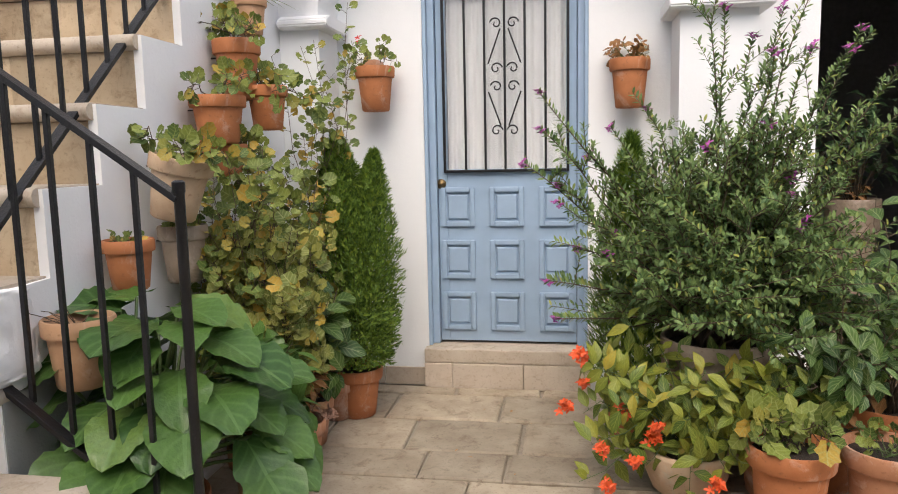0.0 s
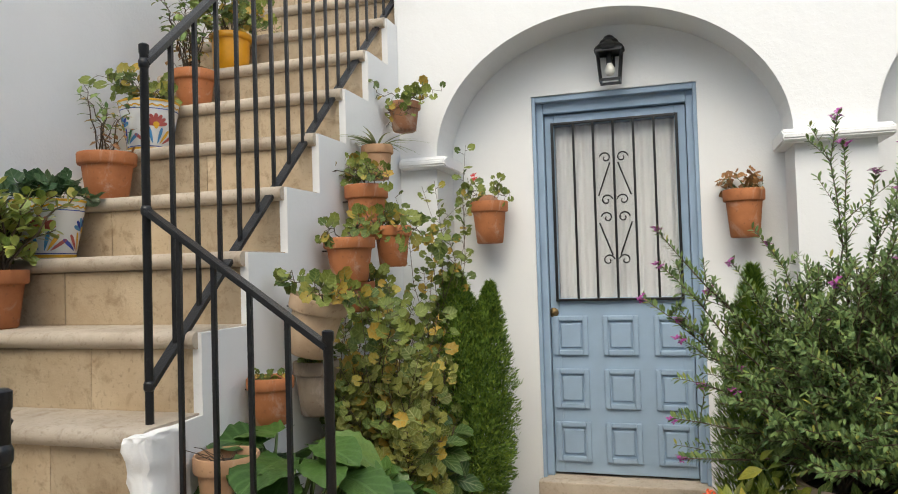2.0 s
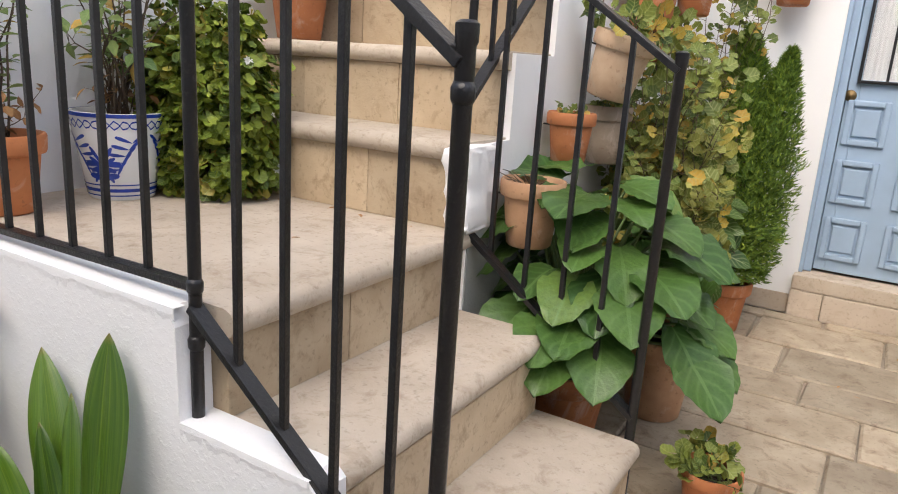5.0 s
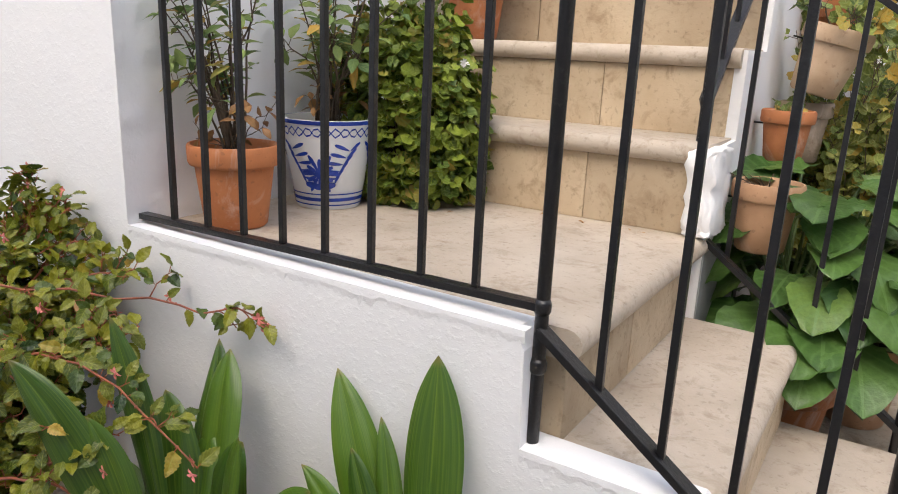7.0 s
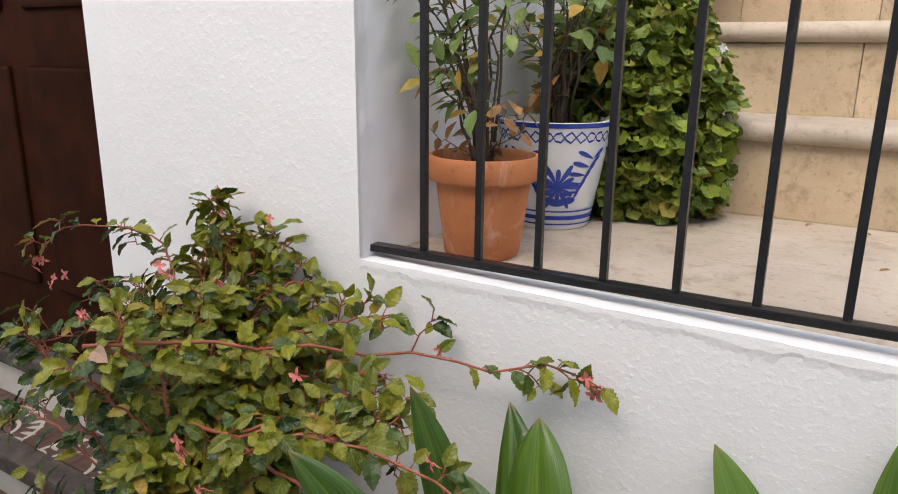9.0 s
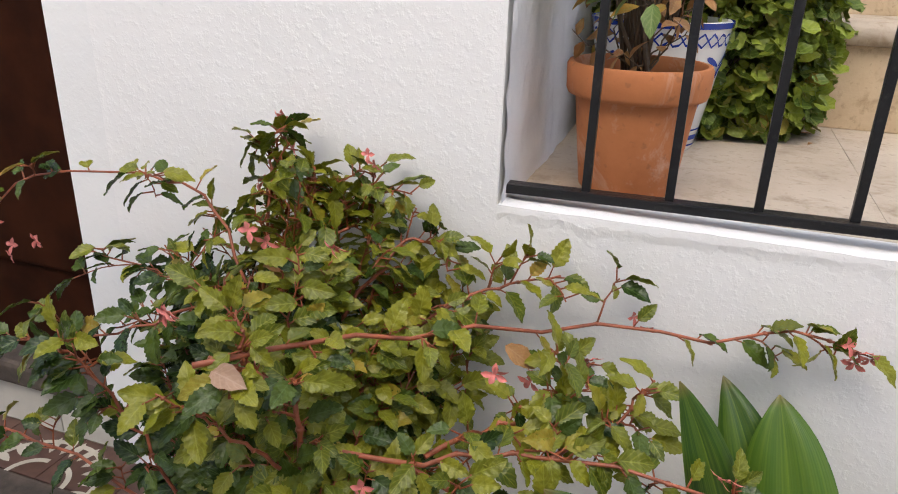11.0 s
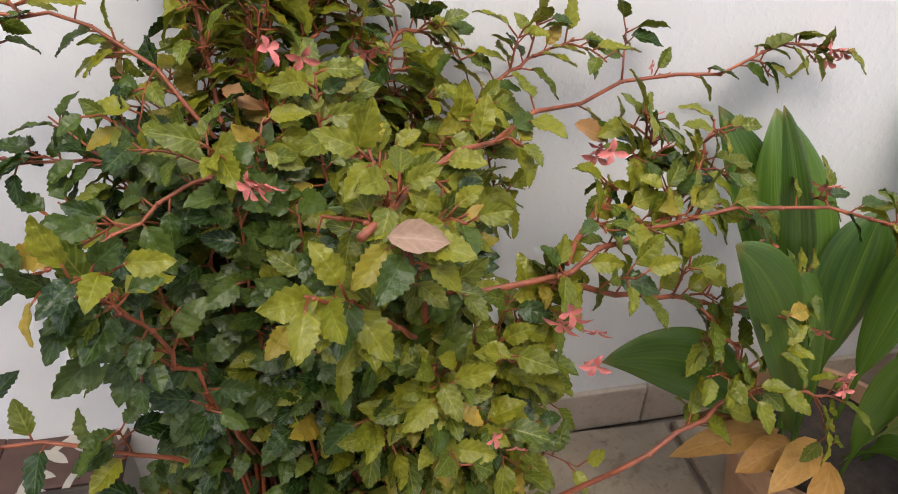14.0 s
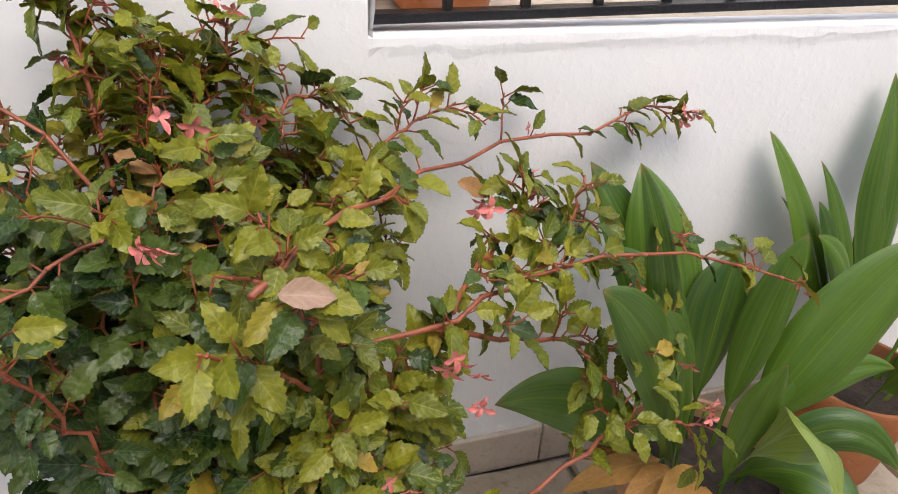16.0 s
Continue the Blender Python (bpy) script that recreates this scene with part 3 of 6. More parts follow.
structure(part("trim_reveal", bm, ROUGH_WHITE, None, "", True), "lumpy thick limewash on the wall beside the landing", "trim")
ragged_edge("trim_step_lip", -0.695, -0.39, 0.448, YF, 5)

# white side of the stairs, stepped like the treads
prof = [(-0.283, -0.1), (-2.165, -0.1), (-2.165, LAND + RISE - 0.012)]
for k in range(1, 9):
    z = LAND + RISE * k - 0.004
    y1 = min(step_y(k + 1), -0.283)
    if k > 1:
        prof.append((step_y(k), z))
    prof.append((y1, z))
bm = extrude_profile(prof, "x", XR - 0.03, XR)
bmesh.ops.triangulate(bm, faces=[f for f in bm.faces if len(f.verts) > 4])
structure(part("wall_stringer", bm, ROUGH_WHITE), "white limewashed stepped side of the stairs", "wall")
bm = box((XR - 0.056, -2.205, LAND + 0.002), (XR + 0.020, -2.03, LAND + RISE - 0.006), 0.02)
bmesh.ops.subdivide_edges(bm, edges=bm.edges[:], cuts=8, use_grid_fill=True)
for v in bm.verts:
    p = v.co.copy()
    v.co += Vector((noise.noise(p * 16), noise.noise(p * 16 + Vector((7, 0, 0))), 0.5 * noise.noise(p * 14 + Vector((0, 9, 0))))) * 0.011 + Vector((noise.noise(p * 55), noise.noise(p * 55 + Vector((3, 0, 0))), 0)) * 0.010 - Vector((0, 0.02 * max(0, (p.z - 0.80)) / 0.1, 0))
structure(part("trim_stair_stub", bm, ROUGH_WHITE, None, "", True), "lumpy white plaster stub at the stairs' foot", "trim")
structure(part("trim_grey_dado", box((XR, -2.16, COURT), (XR + 0.004, -1.62, LAND - 0.03)), GREY_PAINT), "grey painted dado on the stairs' side", "trim")

# core of the stairs below the stone
core = [(-2.10, LANE - 0.1), (-2.10, LAND + 0.1)]
for k in range(1, N_STEPS + 1):
    core += [(step_y(k) + 0.05, LAND + RISE * k - 0.06), (step_y(k + 1) + 0.05, LAND + RISE * k - 0.06)]
core += [(step_y(N_STEPS + 1) + 0.05, LANE - 0.1)]
bm = extrude_profile(core, "x", XL - 0.01, XR - 0.02)
bmesh.ops.triangulate(bm, faces=[f for f in bm.faces if len(f.verts) > 4])
structure(part("stair_core", bm, MORTAR), "rubble core under the stone steps", "stairs")
structure(part("landing_core", box((XL - 0.01, YF + 0.07, LANE - 0.1), (-0.70, -2.09, LAND - 0.06)), MORTAR), "rubble core under the landing", "stairs")
structure(part("upper_landing", box((XL, step_y(N_STEPS + 1), 3.0), (XR, 3.2, LAND + RISE * N_STEPS - 0.05)), TREAD), "stone landing at the top of the stairs", "stairs")
wall_box("wall_stair_east", (XR - 0.010, -0.2825, 0.0), (XR - 0.001, 3.2, 5.6), ROUGH_WHITE, "white wall beside the upper stairs")
wall_box("wall_stair_end", (XL - 0.3, 3.2, 0), (XR + 0.4, 3.4, 5.6))


def arch_z(x, c, a, z0, b):
    return z0 + b * math.sqrt(max(0.0, 1 - ((x - c) / a) ** 2))


def arch_wall():
    """The wall before the doors: a thickness of white plaster with two round openings."""
    y0, y1, top = -0.28, 0.004, 5.6
    opens = [(0.385, 0.825, 1.85, 0.665), (2.36, 0.825, 1.85, 0.665)]
    xs = {XR, 6.0}
    for c, a, _, _ in opens:
        xs |= {c - a * math.cos(math.pi * i / 40) for i in range(41)}
    xs = sorted(xs)
    bm = bmesh.new()

    def low(x, right):
        for c, a, z0, b in opens:
            if c - a - 1e-6 < x < c + a + 1e-6:
                if abs(abs(x - c) - a) < 1e-6:
                    return None
                return arch_z(x, c, a, z0, b)
        return -1.0

    def quad(*pts):
        bm.faces.new([bm.verts.new(p) for p in pts])

    for xa, xb in zip(xs, xs[1:]):
        inside = next((o for o in opens if o[0] - o[1] - 1e-6 < (xa + xb) / 2 < o[0] + o[1] + 1e-6), None)
        za = arch_z(xa, *inside) if inside else -0.05
        zb = arch_z(xb, *inside) if inside else -0.05
        quad((xa, y0, za), (xb, y0, zb), (xb, y0, top), (xa, y0, top))
        if inside:
            quad((xa, y0, za), (xa, y1, za), (xb, y1, zb), (xb, y0, zb))
    for c, a, z0, _ in opens:
        for s in (-1, 1):
            x = c + s * a
            quad((x, y0, -0.05), (x, y1, -0.05), (x, y1, z0), (x, y0, z0))
    bmesh.ops.remove_doubles(bm, verts=bm.verts[:], dist=1e-5)
    bmesh.ops.recalc_face_normals(bm, faces=bm.faces[:])
    return structure(part("wall_arcade", bm, WHITE), "white limewashed wall with two round arches", "wall")


arch_wall()
wall_box("wall_recess_low_west", (XR, 0.0, -0.1), (0.0, 0.32, 2.185), None, "white wall of the door recess")
wall_box("wall_recess_mid", (0.824, 0.0, -0.1), (1.87, 0.32, 2.185), None, "white wall between the doorways")
wall_box("wall_recess_top", (XR, 0.0, 2.185), (6.0, 0.32, 5.6), None, "white wall above the doors")
wall_box("wall_recess_east", (2.8, 0.0, -0.1), (6.0, 0.32, 2.185), None, "white wall of the arcade")
# room walls and ceiling, darkened in colour to look unlit
wall_box("wall_interior", (1.2, 3.2, -0.1), (4.2, 3.4, 2.6), ROOM_SHADE, "wall inside the open doorway, dimness put into its grey")
wall_box("wall_interior_west", (1.2, 0.32, -0.1), (1.4, 3.2, 2.6), ROOM_SHADE, "wall inside the open doorway, dimness put into its grey")
wall_box("wall_interior_east", (4.0, 0.32, -0.1), (4.2, 3.2, 2.6), ROOM_SHADE, "wall inside the open doorway, dimness put into its grey")
structure(part("ceiling", box((1.2, 0.32, 2.6), (4.2, 3.4, 2.7)), ROOM_SHADE), "ceiling inside the open doorway, dimness put into its grey", "ceiling")
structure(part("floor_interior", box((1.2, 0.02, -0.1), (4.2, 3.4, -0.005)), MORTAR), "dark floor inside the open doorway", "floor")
# a single grey panel stands in for the unlit room
wall_box("wall_behind_blue_door", (-0.1, 0.34, 0.0), (0.95, 0.4, 2.4), ROOM_SHADE, "grey panel standing in for the dim room behind the blue door")

for nm, x0, x1 in (("trim_capital_west", -0.62, -0.375), ("trim_capital_east", 1.155, 1.59)):
    prof = [(-0.02, 1.800), (-0.335, 1.800), (-0.352, 1.812), (-0.352, 1.838), (-0.335, 1.848), (-0.30, 1.862), (-0.02, 1.862)]
    bm = extrude_profile(prof, "x", x0, x1)
    bmesh.ops.bevel(bm, geom=bm.edges[:], offset=0.006, segments=2, affect="EDGES")
    structure(part(nm, bm, ROUGH_WHITE), "rounded white plaster capital under the arch", "trim")

# unseen white walls added to close the lane round the camera and bounce light
wall_box("wall_south", (-9.0, -6.6, LANE - 0.1), (7.0, -6.4, 4.6), None, "unseen white wall added across the lane to bounce light")
wall_box("wall_east", (5.6, -6.4, LANE - 0.1), (5.9, -0.28, 4.2), None, "unseen white wall added east of the courtyard to bounce light")

# threshold of the blue door, and the skirting stones
structure(part("door_step", box((-0.015, -0.055, 0.125), (0.84, 0.25, 0.198), 0.008), TREAD), "worn cream stone threshold of the blue door", "step")
sk = structure(new("baseboard"), "beige stone skirting", "skirting")
for x0, x1 in ((-0.015, 0.13), (0.1315, 0.5), (0.5015, 0.84)):
    part("skirting_stone", box((x0, -0.06, COURT - 0.01), (x1, 0.0, 0.123), 0.006), SKIRT, sk)
for x0, x1 in ((-0.42, -0.24), (-0.237, -0.018)):
    part("skirting_stone", box((x0, -0.014, COURT - 0.01), (x1, 0.0, 0.085), 0.004), SKIRT, sk)
for i in range(8):
    x0 = -2.30 + i * 0.30
    part("skirting_stone", box((x0, YF - 0.012, LANE - 0.01), (x0 + 0.297, YF, -0.115), 0.004), SKIRT, sk)


# ---- the stone stairs ----
def nosed(w0, w1, back, front, top, thick=0.052, axis="x", flip=False):
    """A tread slab with a rounded nose; back to front is the tread's depth."""
    s = 1 if front > back else -1
    r = thick / 2
    pts = [(back, top - thick), (front - s * r, top - thick)]
    pts += [(front - s * r + s * r * math.sin(a), top - r - r * math.cos(a)) for a in (0.4, 0.8, 1.2, 1.57, 1.95, 2.35, 2.75)]
    pts += [(front - s * r, top), (back, top)]
    return extrude_profile(pts, axis, w0, w1)


def worn(bm, seed, amount=0.004):
    bmesh.ops.triangulate(bm, faces=[f for f in bm.faces if len(f.verts) > 4])
    for v in bm.verts:
        p = v.co * 6 + Vector((seed * 3.1, 0, 0))
        v.co += Vector((0, noise.noise(p), noise.noise(p + Vector((5, 5, 5))))) * amount
    return bm


stairs = structure(new("staircase"), "worn cream limestone staircase with rounded treads", "stairs")
rng = random.Random(11)
for k in range(1, N_STEPS + 1):
    z, y = LAND + RISE * k, step_y(k)
    cut = XL + (XR - 0.02 - XL) * rng.uniform(0.35, 0.65)
    for a, b in ((XL, cut - 0.0003), (cut + 0.0003, XR - 0.012)):
        part("tread", worn(nosed(a, b, step_y(k + 1) + 0.03, y - 0.028, z), k), TREAD, stairs, "", True).data.set_sharp_from_angle(angle=radians(35))
    xs = [XL, XL + rng.uniform(0.3, 0.42), XL + rng.uniform(0.62, 0.82), XR - 0.03 - (0.026 if k == 1 else 0)]
    for a, b in zip(xs, xs[1:]):
        d = rng.uniform(0, 0.004)
        part("riser_stone", box((a + 0.0006, y + d, z - RISE), (b - 0.0006, y + 0.06, z - 0.053), 0.003), RISER, stairs)
for x0, x1 in ((XL, -1.22), (-1.2196, -0.625)):
    bm = nosed(YF + 0.064, -2.12, x0, x1, LAND, 0.055, "y") if x1 > -1 else box((x0, YF + 0.064, LAND - 0.055), (x1, -2.12, LAND))
    part("landing_slab", worn(bm, x0, 0.003), TREAD, stairs, "", True).data.set_sharp_from_angle(angle=radians(35))
for x, z in ((-0.655, 0.44), (-0.385, 0.22), (-0.12, 0.03)):
    part("tread", worn(nosed(YF + 0.076, -2.165 if z > 0.1 else -2.09, x - 0.02, x + 0.285, z, 0.05, "y"), x, 0.003), TREAD, stairs, "", True).data.set_sharp_from_angle(angle=radians(35))
    for y0, y1 in ((YF + 0.077, -2.62), (-2.617, -2.17)):
        part("riser_stone", box((x - 0.06, y0, z - 0.001), (x, y1, z + RISE - 0.072), 0.004), RISER, stairs)
    structure(part("step_core", box((x - 0.10, YF + 0.08, LANE - 0.1), (x + 0.24, -2.175, z - 0.05)), MORTAR), "rubble core under the lower steps", "stairs")
part("riser_stone", box((0.09, YF + 0.077, LANE - 0.02), (0.14, -2.10, -0.02), 0.004), RISER, stairs)


# ---- the blue door ----
def blue_door():
    d = structure(new("door_1"), "pale blue wooden door with nine panels and iron grille", "door")
    w, z0, z1 = 0.824, 0.2, 2.185
    yb = 0.055
    for lo, hi in (((0.0, yb, z0), (0.052, 0.30, z1)), ((w - 0.052, yb, z0), (w, 0.30, z1)), ((0.052, yb, z1 - 0.085), (w - 0.052, 0.30, z1))):
        part("door_frame", box(lo, hi, 0.006), BLUE, d)
    for lo, hi in (((0.0, 0.012, z0), (0.018, yb, z1)), ((w - 0.018, 0.012, z0), (w, yb, z1)), ((0.018, 0.012, z1 - 0.03), (w - 0.018, yb, z1))):
        part("architrave", box(lo, hi, 0.003), BLUE, d)
    gx0, gx1, gz0, gz1 = 0.104, 0.716, 1.122, 2.035
    x0, x1 = 0.055, w - 0.055
    ya = 0.085
    for lo, hi in (((x0, ya, z0 + 0.012), (gx0, ya + 0.04, z1 - 0.09)), ((gx1, ya, z0 + 0.012), (x1, ya + 0.04, z1 - 0.09)), ((gx0, ya, gz1), (gx1, ya + 0.04, z1 - 0.09)), ((gx0, ya, z0 + 0.012), (gx1, ya + 0.04, gz0))):
        part("leaf_board", box(lo, hi, 0.003), BLUE, d)
    for lo, hi in (((gx0 - 0.02, ya - 0.010, gz0 - 0.02), (gx0, ya + 0.02, gz1 + 0.02)), ((gx1, ya - 0.010, gz0 - 0.02), (gx1 + 0.02, ya + 0.02, gz1 + 0.02)), ((gx0, ya - 0.010, gz1), (gx1, ya + 0.02, gz1 + 0.02)), ((gx0, ya - 0.010, gz0 - 0.02), (gx1, ya + 0.02, gz0))):
        part("glazing_bead", box(lo, hi, 0.004), BLUE, d)
    pw, ph = 0.178, 0.205
    for i in range(3):
        for j in range(3):
            cx, cz = 0.157 + i * 0.2555, 0.375 + j * 0.276
            bm = bmesh.new()
            a, t, y = pw / 2, 0.026, ya - 0.016
            for lo, hi in (((cx - a, y, cz - ph / 2), (cx - a + t, ya + 0.002, cz + ph / 2)), ((cx + a - t, y, cz - ph / 2), (cx + a, ya + 0.002, cz + ph / 2)), ((cx - a + t, y, cz + ph / 2 - t), (cx + a - t, ya + 0.002, cz + ph / 2)), ((cx - a + t, y, cz - ph / 2), (cx + a - t, ya + 0.002, cz - ph / 2 + t))):
                add_box(bm, lo, hi, 0.006)
            panel = part("panel", bm, BLUE, d)
            bm = bmesh.new()
            b, c = 0.056, 0.066
            lo = [bm.verts.new((cx + sx * b, ya - 0.001, cz + sz * c)) for sx, sz in ((-1, -1), (1, -1), (1, 1), (-1, 1))]
            hi = [bm.verts.new((cx + sx * (b - 0.008), ya - 0.011, cz + sz * (c - 0.008))) for sx, sz in ((-1, -1), (1, -1), (1, 1), (-1, 1))]
            for q in range(4):
                bm.faces.new((lo[q], lo[(q + 1) % 4], hi[(q + 1) % 4], hi[q]))
            bm.faces.new(hi)
            part("raised_field", bm, BLUE, panel)
    glass = Nodes("window_glass", 0.05)
    glass.b.inputs["Transmission Weight"].default_value = 1.0
    pane = part("pane", box((gx0 + 0.001, ya + 0.012, gz0 + 0.001), (gx1 - 0.001, ya + 0.016, gz1 - 0.001)), glass.m, d, "clear glass pane")
    pane.visible_shadow = False
    acc = Acc()
    n, rg = 120, random.Random(4)
    ph = [rg.uniform(0, 6) for _ in range(4)]
    v = []
    for i in range(n + 1):
        x = gx0 + (gx1 - gx0) * i / n
        for k in range(7):
            s = k / 6
            off = 0.008 * math.sin(x * 105 + ph[0] + 0.5 * s) + 0.005 * math.sin(x * 190 + ph[1] - s) + 0.003 * math.sin(x * 61 + ph[2])
            v.append((x, ya + 0.045 + off, gz0 + (gz1 - gz0) * s))
    acc.add(v, [(i * 7 + k, (i + 1) * 7 + k, (i + 1) * 7 + k + 1, i * 7 + k + 1) for i in range(n) for k in range(6)])
    acc.part("curtain", CURTAIN, d, "gathered sheer white curtain")
    yg = ya - 0.024
    g = part("grille_frame", box((gx0 - 0.016, yg, gz0 - 0.016), (gx0 - 0.002, yg + 0.012, gz1 + 0.016), 0.002), IRON, d, "black iron grille")
    for lo, hi in (((gx1 + 0.002, yg, gz0 - 0.016), (gx1 + 0.016, yg + 0.012, gz1 + 0.016)), ((gx0 - 0.002, yg, gz1 + 0.002), (gx1 + 0.002, yg + 0.012, gz1 + 0.016)), ((gx0 - 0.002, yg, gz0 - 0.016), (gx1 + 0.002, yg + 0.012, gz0 - 0.002))):
        part("grille_rail", box(lo, hi, 0.002), IRON, g)
    for i in range(1, 6):
        x = gx0 + (gx1 - gx0) * i / 6
        part("grille_bar", box((x - 0.006, yg, gz0 - 0.002), (x + 0.006, yg + 0.012, gz1 + 0.002), 0.002), IRON, g)
    cx = (gx0 + gx1) / 2
    rr = 0.031

    def spiral(x, z, a0, way):
        t = np.linspace(0, 1, 26)
        a = a0 + way * t * 7.0
        r = rr * (1 - 0.8 * t)
        return np.stack([x + r * np.cos(a), np.full(26, yg - 0.003), z + r * np.sin(a)], 1)

    for s in (-1, 1):
        for zc, up in ((1.845, 1), (1.625, -1), (1.535, 1), (1.315, -1)):
            x = cx + s * 0.042
            acc = Acc()
            sp = spiral(x, zc, math.pi / 2 - up * math.pi / 2 * 0.9 if s > 0 else math.pi / 2 + up * math.pi / 2 * 0.9, s * up)
            acc.tube(sp, 0.0045, 0.004, 6)
            acc.part("scroll", IRON, g)
        for za, zb, bow in ((1.82, 1.65, 0.028), (1.51, 1.34, 0.028)):
            top_in = za > 1.6
            t = np.linspace(0, 1, 10)
            xa = np.where(top_in, 0.02 + 0.062 * t, 0.082 - 0.062 * t)
            acc = Acc()
            acc.tube(np.stack([cx + s * xa, np.full(10, yg - 0.003), za + (zb - za) * t], 1), 0.0045, None, 6)
            acc.part("scroll_bar", IRON, g)
    bm = lathe([(0.024, 0), (0.026, 0.003), (0.024, 0.007), (0.012, 0.010), (0.010, 0.013)], 24)
    bmesh.ops.transform(bm, matrix=pose(0.043 + 0.028, ya, 1.048, 90), verts=bm.verts[:])
    part("lock_rosette", bm, BRASS, d, "round aged brass lock", True)
    return d


blue_door()


def brown_door():
    d = structure(new("door_2"), "dark brown varnished wooden house door, closed", "door")
    y = -2.95
    part("leaf_board", box((-3.48, y, 0.12), (-2.58, y + 0.05, 2.25), 0.004), BROWN_DOOR, d)
    for i in range(2):
        for z0, z1 in ((0.35, 1.0), (1.15, 2.05)):
            x = -3.42 + i * 0.44
            part("panel", box((x, y - 0.012, z0), (x + 0.34, y + 0.002, z1), 0.01), BROWN_DOOR, d)
    part("door_frame", box((-2.60, y - 0.02, 0.16), (-2.577, y, 2.25), 0.003), BROWN_DOOR, d)
    part("threshold", box((-3.5, y - 0.07, 0.065), (-2.577, y + 0.03, 0.125), 0.012), OLD_WOOD, d, "weathered dark wooden threshold")
    return d


brown_door()


def tile_step(y0, y1, z, x1, seed):
    """A step up to the brown door: patterned floor tiles behind a wooden nosing, pale tiles on the riser."""
    s = structure(new("tiled_step"), "doorstep of patterned brown cement tiles with wooden nosing", "step")
    x0 = -3.5
    part("step_body", box((x0, y0 + 0.02, LANE - 0.1), (x1 - 0.01, y1, z - 0.022)), TILE_WHITE, s)
    part("nosing", box((x0, y0 - 0.02, z - 0.055), (x1, y0 + 0.055, z + 0.004), 0.010), OLD_WOOD, s, "weathered dark wooden nosing")
    size = 0.19
    i = 0
    while x1 - (i + 1) * size > x0:
        xa, xb = x1 - (i + 1) * size + 0.001, x1 - i * size - 0.001
        tile = part("floor_tile", box((xa, y0 + 0.058, z - 0.02), (xb, y1 - 0.002, z), 0.001), TILE_BROWN, s)
        acc = Acc()
        cx, cy, h = (xa + xb) / 2, (y0 + 0.058 + y1) / 2, 0.08
        corner = 1 if i % 2 else -1
        for r0 in (0.055, 0.12):
            a = np.linspace(0, math.pi / 2, 12)
            ox, oy = cx - corner * h, cy - h
            pts = [(ox + corner * r * math.cos(t), oy + r * math.sin(t), z + 0.0012) for r in (r0, r0 + 0.012) for t in a]
            acc.add([p for p in pts], [(k, k + 1, k + 13, k + 12) for k in range(11)])
        for k in range(6):
            a = k * math.pi / 10 + 0.03
            ox, oy = cx - corner * h, cy - h
            px, py = ox + corner * 0.085 * math.cos(a), oy + 0.085 * math.sin(a)
            acc.leaf(leaf_shape(0.055, 0.02, 5, 0.5, 0, 0), leaf_pose((px, py, z + 0.0014), (corner * math.cos(a), math.sin(a), 0), (0, 0, 1)))
        acc.add([(cx + dx, cy + dy, z + 0.0013) for dx, dy in ((-h, h - 0.01), (h, h - 0.01), (h, h), (-h, h))], [(0, 1, 2, 3)])
        acc.part("motif", TILE_MOTIF, tile, "", False)
        part("riser_tile", box((xa, y0 + 0.008, z - 0.20), (xb, y0 + 0.02, z - 0.058), 0.001), TILE_WHITE, s)
        i += 1
    return s


tile_step(-3.20, -3.0, -0.05, -2.33, 1)
tile_step(-3.46, -3.20, -0.195, -2.30, 2)
sr = structure(new("threshold_riser"), "pale tiled riser under the brown door", "step")
for i in range(5):
    part("riser_tile", box((-2.577 - 0.2 * (i + 1) + 0.002, -3.0, -0.05), (-2.577 - 0.2 * i - 0.002, -2.94, 0.066), 0.001), TILE_WHITE, sr)


# ---- railings ----
def bar(parent, name, a, b, w, d=None, bevel=0.0015):
    """A square or flat iron bar from a to b."""
    a, b = Vector(a), Vector(b)
    way = b - a
    bm = box((-w / 2, -(d or w) / 2, 0), (w / 2, (d or w) / 2, way.length), bevel)
    q = way.to_track_quat("Z", "Y" if abs(way.normalized().z) < 0.999 else "X")
    bmesh.ops.transform(bm, matrix=Matrix.Translation(a) @ q.to_matrix().to_4x4(), verts=bm.verts[:])
    return part(name, bm, IRON, parent)


def round_post(parent, x, y, z0, z1, r=0.0125, rings=()):
    prof = [(r, 0), (r, z1 - z0 - 0.03), (r + 0.002, z1 - z0 - 0.026), (r + 0.0025, z1 - z0 - 0.004), (r - 0.003, z1 - z0)]
    bm = lathe(prof, 14, lambda a: 0.02 * math.sin(3 * a))
    bmesh.ops.translate(bm, vec=(x, y, z0), verts=bm.verts[:])
    p = part("post", bm, IRON, parent, "", True)
    p.data.set_sharp_from_angle(angle=radians(50))
    for z in rings:
        bm = lathe([(r, -0.014), (r + 0.003, -0.008), (r + 0.0035, 0.006), (r, 0.014)], 14)
        bmesh.ops.translate(bm, vec=(x, y, z), verts=bm.verts[:])
        part("collar", bm, IRON, p, "", True)
    return p


PA, PB, PC, PD = (-0.69, -3.003), (-0.69, -2.11), (-0.135, -2.15), (-0.16, -3.03)
r1 = tagged(new("landing_railing"), "black iron railing along the landing's low wall", "railing", "black iron stair railings")
